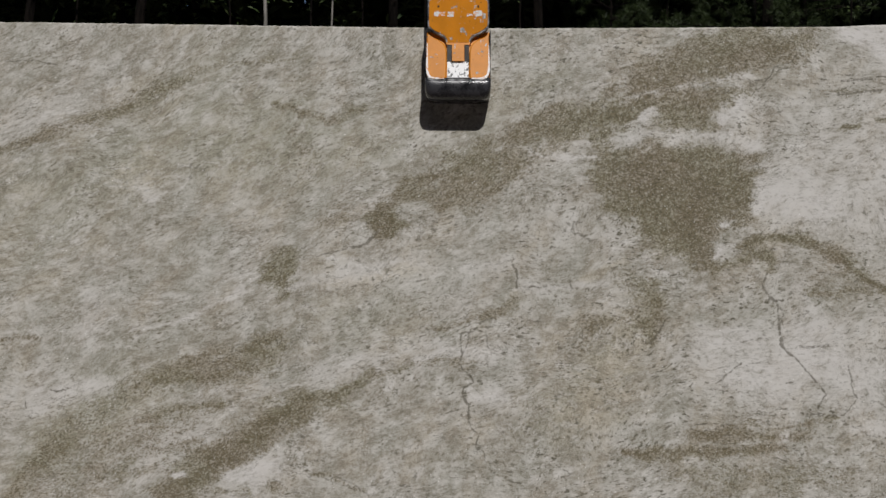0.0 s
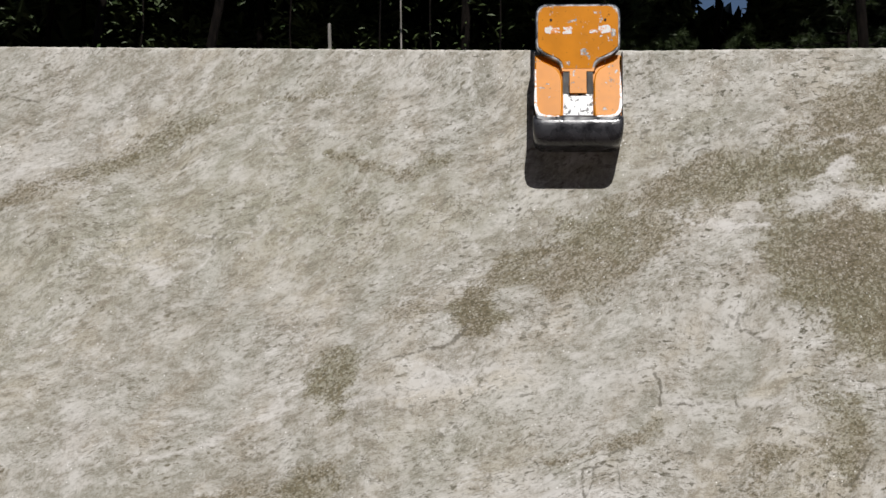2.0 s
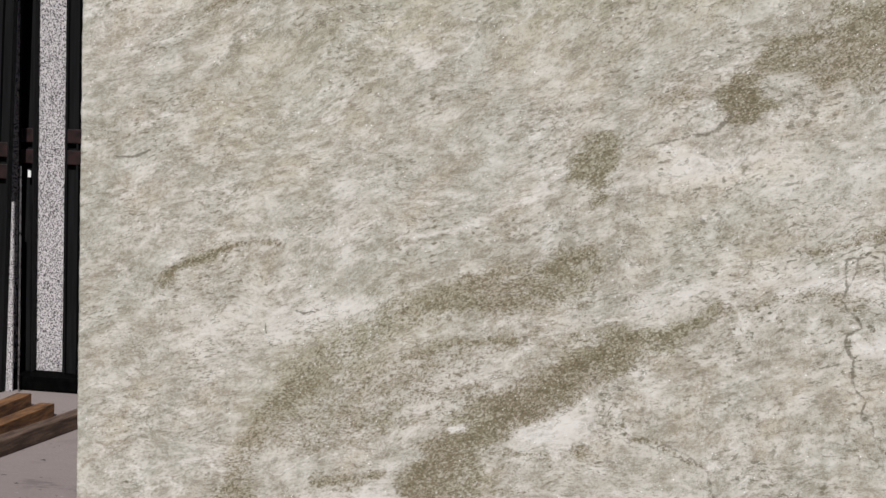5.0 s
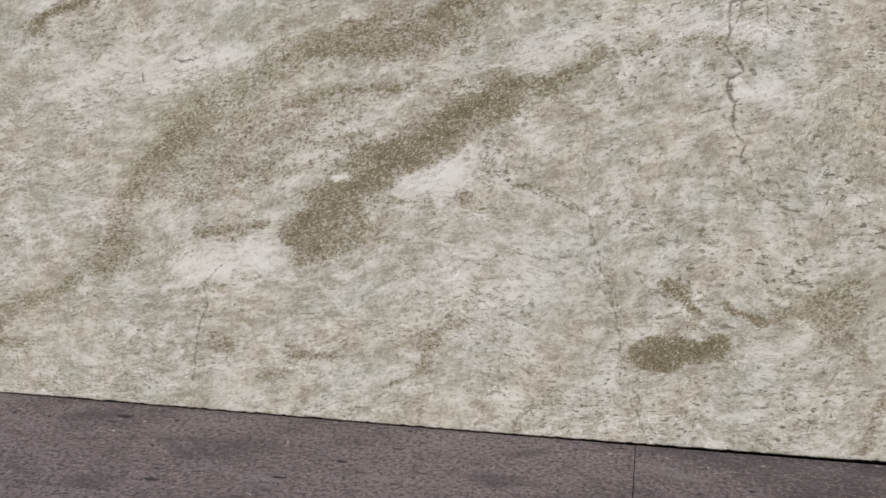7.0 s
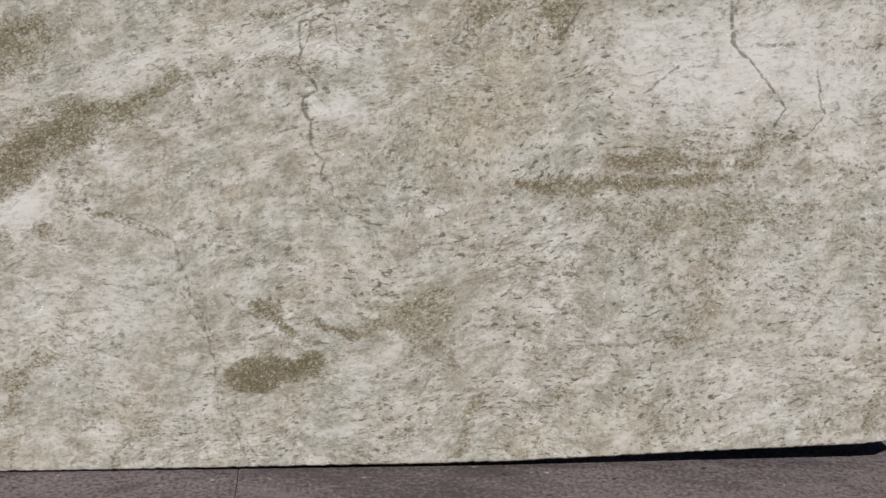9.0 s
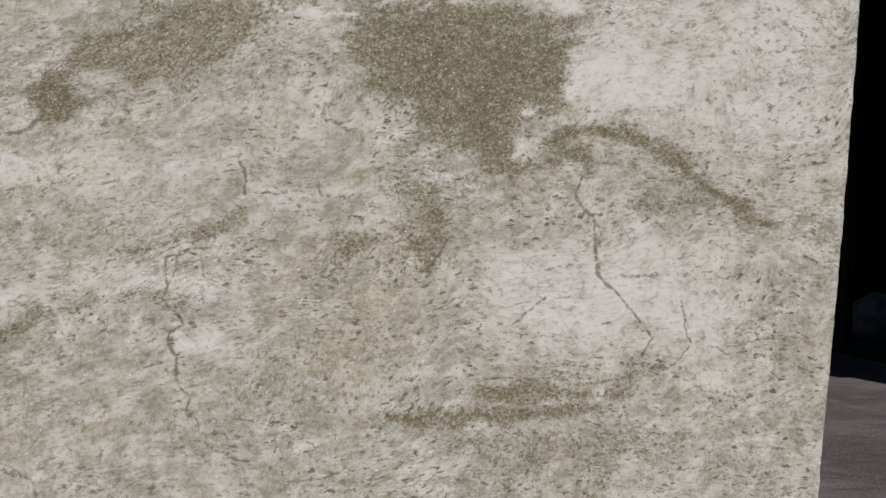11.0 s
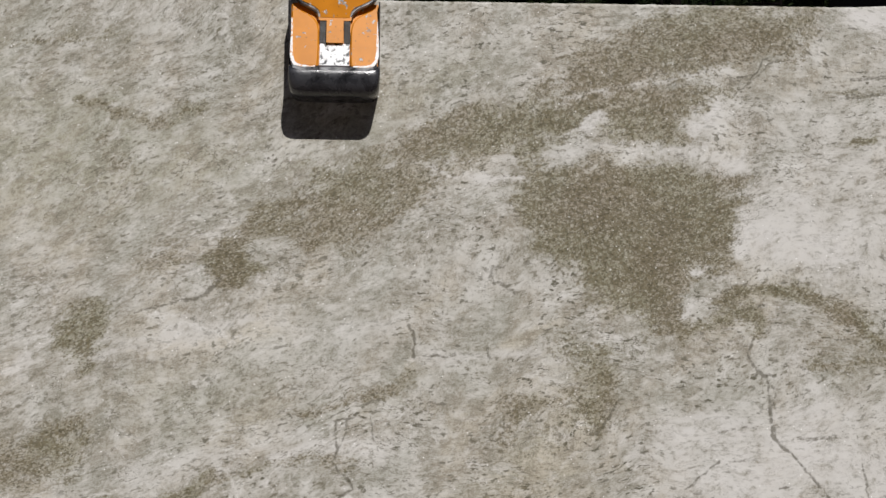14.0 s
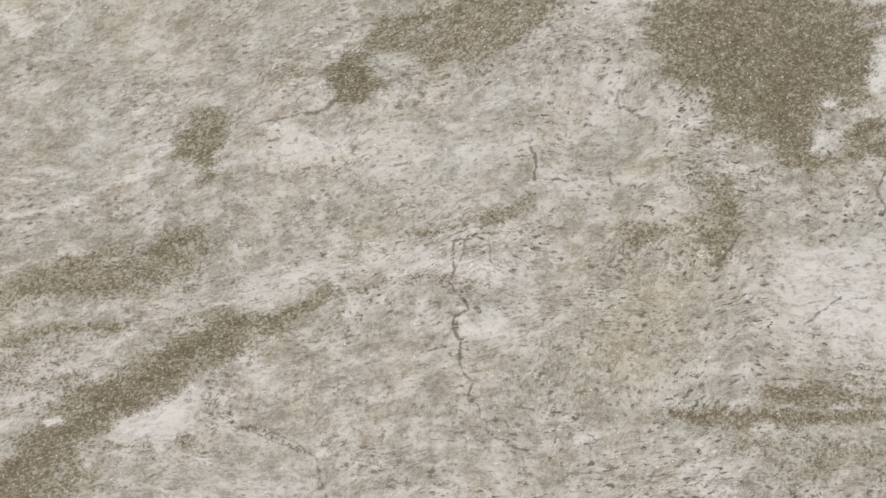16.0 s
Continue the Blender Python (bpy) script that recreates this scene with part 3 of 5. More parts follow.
stroke("crack", 0.5, (2.632, 0.235, 0.0024), (2.692, 0.232, 0.0036), (2.774, 0.227, 0.0024))
stroke("crack", 0.5, (2.762, 0.203, 0.0048), (2.817, 0.208, 0.0036), (2.862, 0.224, 0.0036))
stroke("crack", 0.4, (1.907, 0.301, 0.0024), (1.941, 0.296, 0.0024))
stroke("crack", 0.5, (1.987, 0.301, 0.0022), (2.039, 0.288, 0.0033))
stroke("crack", 0.4, (2.103, 0.258, 0.0022), (2.299, 0.267, 0.0024))
stroke("crack", 0.35, (1.747, 0.463, 0.0011), (1.982, 0.462, 0.0022), (2.266, 0.460, 0.0011))
stroke("crack", 0.4, (1.939, 0.390, 0.0022), (2.108, 0.411, 0.0022))
stroke("crack", 0.9, (0.088, 1.036, 0.0036), (0.136, 1.042, 0.0036), (0.163, 1.052, 0.0024))
stroke("crack", 0.7, (0.352, 1.609, 0.0012), (0.425, 1.610, 0.0024), (0.492, 1.603, 0.0024))
stroke("crack", 0.35, (0.255, 1.658, 0.0024), (0.257, 1.610, 0.0026))
stroke("pale", 0.4, (0.604, 0.985, 0.0300), (0.573, 0.884, 0.0360))
stroke("green", 0.5, (0.445, 1.141, 0.1440), (0.673, 1.349, 0.1200), (0.960, 1.405, 0.1080))
stroke("warm", 0.5, (0.744, 1.326, 0.0330), (0.675, 1.303, 0.0275))
stroke("green", 0.5, (1.532, 1.480, 0.0350), (1.638, 1.473, 0.0300), (1.796, 1.579, 0.0385))
stroke("warm", 0.45, (1.842, 0.669, 0.0550), (1.930, 0.703, 0.0660), (1.970, 0.812, 0.0550))
stroke("warm", 0.35, (2.251, 0.080, 0.0660), (1.995, 0.058, 0.0550))
stroke("pale", 0.4, (2.650, 1.351, 0.1200), (2.771, 1.471, 0.1200), (2.805, 1.298, 0.0960), (2.708, 1.170, 0.0720))
stroke("pale", 0.35, (2.531, 0.845, 0.0880), (2.360, 0.845, 0.0550))
stroke("pale", 0.35, (0.938, 0.540, 0.0720), (0.701, 0.675, 0.0360))
stroke("pale", 0.4, (0.276, 0.674, 0.0600), (0.461, 0.719, 0.0480))
stroke("pale", 0.35, (2.500, 0.412, 0.0720), (2.661, 0.318, 0.0720), (2.495, 0.151, 0.0720))
stroke("pale", 0.35, (1.155, 0.229, 0.0700), (1.061, 0.320, 0.0600), (1.265, 0.320, 0.0550))
stroke("pale", 0.35, (1.305, 1.044, 0.0440), (1.562, 0.993, 0.0660))
stroke("crack", 0.6, (1.766, 1.013, 0.0022), (1.793, 1.020, 0.0022))
stroke("crack", 0.5, (1.696, 1.189, 0.0020), (1.712, 1.187, 0.0020))
stroke("crack", 0.55, (1.429, 0.365, 0.0022), (1.450, 0.354, 0.0033))
stroke("crack", 0.5, (1.384, 0.362, 0.0033), (1.395, 0.360, 0.0033))
stroke("crack", 0.5, (1.423, 0.365, 0.0033), (1.446, 0.343, 0.0033))
stroke("crack", 0.45, (1.341, 0.414, 0.0033), (1.377, 0.360, 0.0033), (1.405, 0.271, 0.0033))
stroke("crack", 0.45, (2.295, 0.561, 0.0022), (2.318, 0.550, 0.0022), (2.314, 0.521, 0.0022))
stroke("crack", 0.5, (2.030, 0.365, 0.0022), (2.120, 0.400, 0.0022))
stroke("crack", 0.4, (2.491, 0.200, 0.0024), (2.540, 0.184, 0.0024), (2.599, 0.199, 0.0036))
stroke("pale", 0.85, (2.587, 1.698, 0.0108), (2.664, 1.647, 0.0144), (2.748, 1.592, 0.0108))
stroke("pale", 0.5, (2.701, 1.701, 0.0264), (2.822, 1.689, 0.0336), (2.883, 1.639, 0.0312))
stroke("pale", 0.5, (2.772, 1.622, 0.0234), (2.870, 1.591, 0.0216))
stroke("crack", 0.4, (2.428, 1.001, 0.0022), (2.473, 1.010, 0.0024), (2.520, 1.008, 0.0022))
stroke("green", 0.5, (1.015, 1.358, 0.0700), (1.154, 1.350, 0.0800), (1.302, 1.395, 0.0660))
stroke("green", 0.4, (1.216, 0.922, 0.0500), (1.373, 1.008, 0.0550), (1.501, 1.053, 0.0440))
stroke("green", 0.4, (0.937, 1.476, 0.0550), (1.172, 1.469, 0.0550))
stroke("green", 0.35, (1.439, 0.924, 0.0500), (1.291, 0.869, 0.0450))
stroke("warm", 0.45, (2.040, 0.951, 0.0500), (1.932, 0.800, 0.0770), (1.879, 0.704, 0.0660))
stroke("warm", 0.35, (1.320, 1.029, 0.0260), (1.458, 1.074, 0.0260))
stroke("pale", 0.5, (1.076, 1.005, 0.0154), (1.213, 1.039, 0.0198), (1.458, 1.084, 0.0180))
stroke("pale", 0.45, (1.187, 0.784, 0.0220), (1.376, 0.838, 0.0176), (1.503, 0.871, 0.0154))
stroke("pale", 0.45, (1.462, 0.818, 0.0160), (1.557, 0.840, 0.0154))
stroke("pale", 0.6, (2.411, 1.236, 0.0440), (2.510, 1.216, 0.0440))
stroke("pale", 0.5, (2.258, 1.453, 0.0198), (2.324, 1.499, 0.0198))
stroke("pale", 0.5, (2.453, 1.019, 0.0308), (2.518, 0.934, 0.0308), (2.408, 0.761, 0.0308))
stroke("pale", 0.35, (1.822, 1.186, 0.0396), (1.952, 1.155, 0.0308))
stroke("green", 0.45, (0.898, 1.612, 0.0720), (0.786, 1.486, 0.0550), (1.017, 1.405, 0.0660))
stroke("pale", 0.4, (0.141, 1.408, 0.0480), (0.372, 1.443, 0.0360), (0.526, 1.500, 0.0300))
stroke("pale", 0.6, (0.587, 1.444, 0.0060), (0.468, 1.439, 0.0048))
stroke("pale", 0.45, (0.746, 1.246, 0.0192), (0.722, 1.280, 0.0120))
stroke("pale", 0.35, (0.902, 1.451, 0.0168), (0.993, 1.456, 0.0168))
stroke("crack", 0.4, (0.252, 1.652, 0.0024), (0.257, 1.610, 0.0026))
stroke("warm", 0.35, (0.089, 1.444, 0.0360), (0.416, 1.268, 0.0480))
area("vein", 0.72, 0.022, (1.909, 1.382), (2.008, 1.393), (2.131, 1.383), (2.244, 1.382), (2.341, 1.379), (2.362, 1.360), (2.341, 1.337), (2.318, 1.322), (2.324, 1.264), (2.331, 1.202), (2.254, 1.179), (2.240, 1.129), (2.215, 1.073), (2.170, 1.073), (2.129, 1.113), (2.040, 1.125), (2.028, 1.196), (1.956, 1.232), (1.913, 1.291))
area("vein", 0.45, 0.033, (2.043, 1.328), (2.301, 1.317), (2.311, 1.230), (2.229, 1.167), (2.190, 1.100), (2.100, 1.159), (2.044, 1.245))
area("vein", 0.62, 0.027, (2.055, 1.608), (2.173, 1.672), (2.357, 1.696), (2.498, 1.695), (2.456, 1.632), (2.369, 1.594), (2.242, 1.574), (2.095, 1.553), (2.006, 1.524), (1.950, 1.544))
area("vein", 0.25, 0.034, (2.196, 1.671), (2.427, 1.688), (2.415, 1.642), (2.242, 1.605))
area("vein", 0.62, 0.022, (1.703, 1.441), (1.820, 1.489), (2.017, 1.526), (2.243, 1.541), (2.346, 1.534), (2.249, 1.506), (2.234, 1.440), (2.114, 1.434), (2.091, 1.455), (2.024, 1.455), (1.936, 1.438), (1.865, 1.403), (1.779, 1.378), (1.715, 1.378), (1.619, 1.394))
area("vein", 0.25, 0.027, (1.778, 1.446), (1.929, 1.496), (2.129, 1.529), (2.220, 1.528), (2.018, 1.477), (1.822, 1.393))
area("vein", 0.55, 0.025, (1.493, 1.242), (1.525, 1.369), (1.619, 1.391), (1.737, 1.366), (1.729, 1.322), (1.681, 1.269), (1.615, 1.224), (1.521, 1.219))
area("vein", 0.6, 0.015, (1.346, 1.238), (1.423, 1.302), (1.511, 1.313), (1.499, 1.266), (1.397, 1.227), (1.405, 1.176), (1.386, 1.153), (1.349, 1.159))
stroke("pale", 0.75, (2.006, 1.517, 0.0066), (2.107, 1.546, 0.0078), (2.242, 1.559, 0.0090), (2.340, 1.576, 0.0079))
stroke("pale", 0.6, (1.866, 1.389, 0.0087), (2.019, 1.415, 0.0121), (2.187, 1.414, 0.0111), (2.278, 1.428, 0.0101))
stroke("pale", 0.8, (2.249, 1.452, 0.0112), (2.272, 1.487, 0.0134), (2.312, 1.517, 0.0135))
stroke("pale", 0.7, (2.341, 1.309, 0.0089), (2.359, 1.276, 0.0134), (2.347, 1.208, 0.0111))
stroke("vein", 0.8, (2.302, 1.113, 0.0077), (2.342, 1.135, 0.0089), (2.405, 1.145, 0.0089), (2.474, 1.142, 0.0112), (2.532, 1.117, 0.0134), (2.590, 1.073, 0.0146), (2.648, 1.033, 0.0124), (2.707, 0.996, 0.0146), (2.771, 0.962, 0.0090))
stroke("vein", 0.7, (2.368, 1.095, 0.0100), (2.389, 1.076, 0.0100))
stroke("vein", 0.5, (2.224, 1.068, 0.0165), (2.280, 1.079, 0.0110), (2.371, 1.102, 0.0089))
area("vein", 0.14, 0.025, (2.416, 1.121), (2.497, 1.113), (2.636, 1.024), (2.595, 0.994), (2.485, 1.005), (2.411, 1.065))
stroke("vein", 0.4, (2.474, 1.005, 0.0067), (2.590, 1.001, 0.0101), (2.642, 0.999, 0.0067))
stroke("vein", 0.5, (2.078, 1.006, 0.0261), (2.068, 0.947, 0.0304), (2.082, 0.898, 0.0163))
stroke("vein", 0.45, (1.919, 0.910, 0.0150), (1.961, 0.930, 0.0119))
stroke("vein", 0.3, (2.014, 1.043, 0.0380), (2.047, 1.006, 0.0326))
stroke("vein", 0.7, (2.580, 1.444, 0.0091), (2.615, 1.452, 0.0068))
stroke("vein", 0.5, (2.665, 1.470, 0.0080), (2.701, 1.468, 0.0069))
stroke("vein", 0.35, (2.862, 1.456, 0.0081), (2.895, 1.462, 0.0081))
area("pale", 0.6, 0.008, (2.557, 1.703), (2.921, 1.722), (2.948, 1.619), (2.944, 1.487), (2.832, 1.544), (2.760, 1.582), (2.652, 1.670), (2.604, 1.690))
stroke("pale", 0.85, (2.640, 1.670, 0.0069), (2.712, 1.626, 0.0104), (2.775, 1.585, 0.0104))
area("pale", 0.28, 0.067, (2.311, 1.523), (2.533, 1.572), (2.942, 1.478), (2.924, 1.130), (2.696, 1.103), (2.567, 1.135), (2.359, 1.203), (2.341, 1.309), (2.376, 1.355), (2.301, 1.420))
stroke("pale", 0.8, (2.312, 1.398, 0.0179), (2.341, 1.394, 0.0123))
stroke("pale", 0.9, (2.274, 1.178, 0.0100), (2.254, 1.177, 0.0077))
stroke("pale", 0.8, (2.233, 1.093, 0.0088), (2.252, 1.111, 0.0077))
stroke("pale", 0.85, (2.007, 1.446, 0.0088), (2.046, 1.469, 0.0121), (2.087, 1.484, 0.0100))
stroke("pale", 0.85, (1.736, 1.371, 0.0054), (1.834, 1.362, 0.0065), (1.910, 1.353, 0.0055))
stroke("pale", 0.4, (1.910, 1.353, 0.0044), (2.109, 1.349, 0.0044), (2.244, 1.336, 0.0033))
stroke("pale", 0.5, (1.735, 1.021, 0.0149), (1.852, 1.017, 0.0140), (1.960, 1.026, 0.0108))
stroke("vein", 0.38, (1.499, 0.904, 0.0094), (1.601, 0.931, 0.0106), (1.673, 0.957, 0.0127), (1.706, 0.991, 0.0096))
stroke("green", 0.4, (1.519, 0.906, 0.0210), (1.622, 0.927, 0.0275), (1.704, 0.981, 0.0234))
stroke("vein", 0.5, (0.303, 1.351, 0.0114), (0.390, 1.388, 0.0148), (0.482, 1.422, 0.0159), (0.574, 1.456, 0.0125), (0.665, 1.492, 0.0181), (0.733, 1.518, 0.0192), (0.801, 1.552, 0.0169), (0.837, 1.569, 0.0101))
stroke("vein", 0.22, (0.846, 1.585, 0.0068), (0.937, 1.607, 0.0090), (1.073, 1.618, 0.0090), (1.174, 1.628, 0.0112))
stroke("vein", 0.42, (1.232, 1.465, 0.0144), (1.276, 1.487, 0.0166), (1.311, 1.500, 0.0110))
stroke("vein", 0.35, (1.064, 1.497, 0.0067), (1.143, 1.476, 0.0078), (1.237, 1.458, 0.0077))
stroke("vein", 0.2, (1.121, 1.409, 0.0244), (1.150, 1.381, 0.0199))
area("green", 0.4, 0.068, (0.396, 1.250), (0.622, 1.410), (0.918, 1.466), (1.243, 1.431), (1.517, 1.419), (1.409, 1.320), (0.967, 1.275), (0.740, 1.308), (0.493, 1.161))
area("vein", 0.55, 0.014, (1.317, 1.199), (1.355, 1.226), (1.411, 1.226), (1.409, 1.172), (1.366, 1.155), (1.333, 1.157))
stroke("vein", 0.32, (1.213, 1.182, 0.0197), (1.246, 1.204, 0.0240))
area("vein", 0.58, 0.016, (1.052, 1.076), (1.084, 1.110), (1.135, 1.101), (1.146, 1.056), (1.122, 1.023), (1.097, 0.988), (1.075, 1.020), (1.039, 1.031))
stroke("pale", 0.6, (0.729, 1.247, 0.0089), (0.778, 1.263, 0.0056))
stroke("warm", 0.45, (1.291, 1.025, 0.0076), (1.367, 1.036, 0.0086), (1.495, 1.070, 0.0086))
area("vein", 0.5, 0.025, (0.651, 0.733), (0.757, 0.794), (0.892, 0.839), (1.002, 0.851), (1.098, 0.903), (1.104, 0.822), (1.049, 0.777), (0.927, 0.769), (0.826, 0.746), (0.712, 0.725))
stroke("vein", 0.3, (1.088, 0.886, 0.0173), (1.035, 0.852, 0.0174), (0.960, 0.789, 0.0132), (0.871, 0.770, 0.0133), (0.757, 0.757, 0.0134))
stroke("green", 0.5, (0.688, 0.737, 0.0337), (0.595, 0.664, 0.0364), (0.500, 0.590, 0.0369), (0.427, 0.527, 0.0303))
stroke("vein", 0.3, (0.665, 0.708, 0.0226), (0.595, 0.659, 0.0319), (0.524, 0.615, 0.0322), (0.451, 0.540, 0.0279))
stroke("vein", 0.48, (0.524, 0.594, 0.0161), (0.439, 0.528, 0.0209), (0.412, 0.461, 0.0199), (0.366, 0.391, 0.0260), (0.361, 0.330, 0.0356), (0.323, 0.300, 0.0215))
stroke("vein", 0.45, (0.287, 0.273, 0.0096), (0.209, 0.232, 0.0109), (0.144, 0.206, 0.0134), (0.087, 0.156, 0.0159), (0.096, 0.121, 0.0110), (0.170, 0.115, 0.0146))
area("vein", 0.26, 0.037, (0.451, 0.528), (0.643, 0.653), (0.828, 0.699), (0.941, 0.714), (0.864, 0.617), (0.773, 0.543), (0.645, 0.447), (0.463, 0.432))
stroke("vein", 0.45, (0.759, 0.666, 0.0090), (0.828, 0.693, 0.0101), (0.943, 0.694, 0.0078))
area("vein", 0.55, 0.018, (1.331, 0.792), (1.258, 0.743), (1.151, 0.721), (1.033, 0.699), (1.013, 0.637), (0.967, 0.593), (0.854, 0.579), (0.799, 0.530), (0.752, 0.454), (0.711, 0.402), (0.754, 0.339), (0.831, 0.347), (0.876, 0.393), (0.898, 0.459), (0.953, 0.520), (1.042, 0.568), (1.117, 0.628), (1.172, 0.684), (1.259, 0.717))
stroke("vein", 0.5, (1.268, 0.744, 0.0086), (1.152, 0.705, 0.0142), (1.066, 0.656, 0.0198), (0.990, 0.585, 0.0178), (0.907, 0.523, 0.0180), (0.845, 0.484, 0.0227), (0.782, 0.421, 0.0206), (0.753, 0.384, 0.0138))
stroke("pale", 1.0, (0.830, 0.523, 0.0125), (0.857, 0.529, 0.0124))
stroke("vein", 0.25, (1.341, 0.780, 0.0086), (1.433, 0.805, 0.0085), (1.617, 0.818, 0.0105))
stroke("vein", 0.55, (0.669, 0.399, 0.0092), (0.622, 0.384, 0.0151), (0.573, 0.382, 0.0128), (0.537, 0.392, 0.0070))
stroke("vein", 0.35, (0.917, 0.396, 0.0148), (0.965, 0.394, 0.0068))
stroke("vein", 0.25, (0.949, 0.468, 0.0102), (1.029, 0.462, 0.0067))
stroke("vein", 0.35, (1.079, 0.483, 0.0123), (1.096, 0.487, 0.0089))
stroke("pale", 0.55, (1.010, 0.516, 0.0101), (1.049, 0.538, 0.0167), (1.104, 0.556, 0.0111))
stroke("pale", 0.7, (0.695, 0.314, 0.0116), (0.658, 0.333, 0.0174), (0.598, 0.310, 0.0164), (0.475, 0.263, 0.0107))
stroke("pale", 0.5, (0.452, 0.689, 0.0138), (0.524, 0.709, 0.0137), (0.595, 0.733, 0.0181))
stroke("pale", 0.45, (0.314, 0.438, 0.0212), (0.251, 0.407, 0.0143))
stroke("vein", 0.42, (1.118, 0.242, 0.0079), (1.050, 0.227, 0.0228), (1.027, 0.180, 0.0172), (1.015, 0.119, 0.0104), (0.939, 0.075, 0.0058))
stroke("vein", 0.35, (0.562, 0.163, 0.0166), (0.602, 0.146, 0.0118))
stroke("vein", 0.42, (0.746, 0.148, 0.0176), (0.820, 0.147, 0.0105))
stroke("vein", 0.25, (0.674, 0.086, 0.0142), (0.722, 0.091, 0.0142))
stroke("vein", 0.65, (1.497, 0.344, 0.0121), (1.528, 0.318, 0.0143), (1.550, 0.276, 0.0066))
area("vein", 0.85, 0.009, (1.424, 0.179), (1.465, 0.220), (1.518, 0.240), (1.557, 0.229), (1.593, 0.239), (1.623, 0.218), (1.597, 0.191), (1.554, 0.194), (1.502, 0.163), (1.459, 0.159))
stroke("vein", 0.3, (1.488, 0.205, 0.0222), (1.563, 0.218, 0.0221))
stroke("vein", 0.6, (1.607, 0.308, 0.0066), (1.643, 0.282, 0.0087), (1.698, 0.280, 0.0054))
stroke("vein", 0.5, (0.194, 0.780, 0.0162), (0.209, 0.811, 0.0127), (0.262, 0.834, 0.0103), (0.345, 0.859, 0.0080))
stroke("vein", 0.25, (1.285, 0.091, 0.0204), (1.198, 0.016, 0.0069))
stroke("vein", 0.3, (1.160, 0.534, 0.0066), (1.239, 0.511, 0.0121), (1.312, 0.480, 0.0099))
area("vein", 0.45, 0.019, (1.782, 0.362), (1.860, 0.376), (1.875, 0.318), (1.842, 0.272), (1.820, 0.235), (1.786, 0.258), (1.760, 0.316))
stroke("vein", 0.3, (1.750, 0.293, 0.0134), (1.694, 0.301, 0.0089))
stroke("vein", 0.28, (1.863, 0.249, 0.0113), (1.870, 0.213, 0.0136))
stroke("green", 0.5, (1.805, 0.342, 0.0335), (1.840, 0.295, 0.0337))
stroke("vein", 0.38, (2.089, 0.162, 0.0183), (2.107, 0.153, 0.0137))
stroke("vein", 0.38, (1.925, 0.147, 0.0080), (1.913, 0.094, 0.0137), (1.909, 0.040, 0.0172))
area("vein", 0.52, 0.010, (1.998, 0.584), (2.089, 0.603), (2.202, 0.595), (2.418, 0.607), (2.432, 0.589), (2.294, 0.576), (2.180, 0.575), (2.068, 0.562))
area("vein", 0.46, 0.011, (2.149, 0.630), (2.199, 0.647), (2.312, 0.652), (2.416, 0.629), (2.314, 0.618), (2.178, 0.613))
stroke("vein", 0.45, (2.479, 0.635, 0.0146), (2.439, 0.629, 0.0090))
stroke("vein", 0.4, (2.323, 0.666, 0.0044), (2.426, 0.652, 0.0056), (2.551, 0.675, 0.0056))
area("vein", 0.22, 0.033, (2.125, 0.534), (2.248, 0.569), (2.431, 0.570), (2.665, 0.549), (2.644, 0.516), (2.437, 0.490), (2.243, 0.455), (2.139, 0.477))
stroke("vein", 0.2, (2.351, 0.282, 0.0297), (2.403, 0.388, 0.0364), (2.437, 0.481, 0.0294))
stroke("vein", 0.3, (2.323, 0.256, 0.0137), (2.327, 0.282, 0.0114))
stroke("vein", 0.38, (2.760, 0.160, 0.0117), (2.752, 0.117, 0.0176), (2.741, 0.072, 0.0106))
area("vein", 0.14, 0.064, (1.751, 0.936), (2.075, 0.942), (2.057, 0.856), (1.973, 0.724), (1.866, 0.591), (1.691, 0.590), (1.668, 0.721), (1.861, 0.810))
stroke("vein", 0.3, (2.038, 0.920, 0.0238), (2.077, 0.897, 0.0098))
stroke("vein", 0.3, (1.904, 0.907, 0.0215), (1.893, 0.853, 0.0151))
area("pale", 0.4, 0.030, (2.089, 0.878), (2.220, 0.902), (2.396, 0.937), (2.701, 0.943), (2.729, 0.620), (2.636, 0.619), (2.573, 0.687), (2.515, 0.697), (2.311, 0.673), (2.217, 0.749), (2.113, 0.824))
stroke("pale", 0.5, (1.603, 0.724, 0.0108), (1.733, 0.722, 0.0087))
stroke("pale", 0.4, (2.681, 0.353, 0.0150), (2.661, 0.317, 0.0207))
stroke("pale", 0.4, (1.661, 0.209, 0.0202), (1.762, 0.226, 0.0203))
stroke("pale", 0.45, (1.026, 0.525, 0.0322), (1.089, 0.531, 0.0237))
stroke("vein", 0.45, (0.900, 0.554, 0.0202), (0.967, 0.593, 0.0245), (1.033, 0.638, 0.0266), (1.077, 0.663, 0.0198))
stroke("vein", 0.4, (0.203, 0.795, 0.0150), (0.234, 0.823, 0.0115), (0.320, 0.852, 0.0091), (0.441, 0.870, 0.0079))
stroke("vein", 0.3, (2.011, 0.581, 0.0100), (2.180, 0.588, 0.0122), (2.418, 0.598, 0.0090))
stroke("vein", 0.3, (2.172, 0.631, 0.0100), (2.290, 0.636, 0.0134), (2.399, 0.629, 0.0089))
stroke("vein", 0.35, (1.494, 0.348, 0.0111), (1.516, 0.319, 0.0111))
stroke("vein", 0.35, (1.605, 0.302, 0.0089), (1.638, 0.284, 0.0089), (1.694, 0.275, 0.0045))
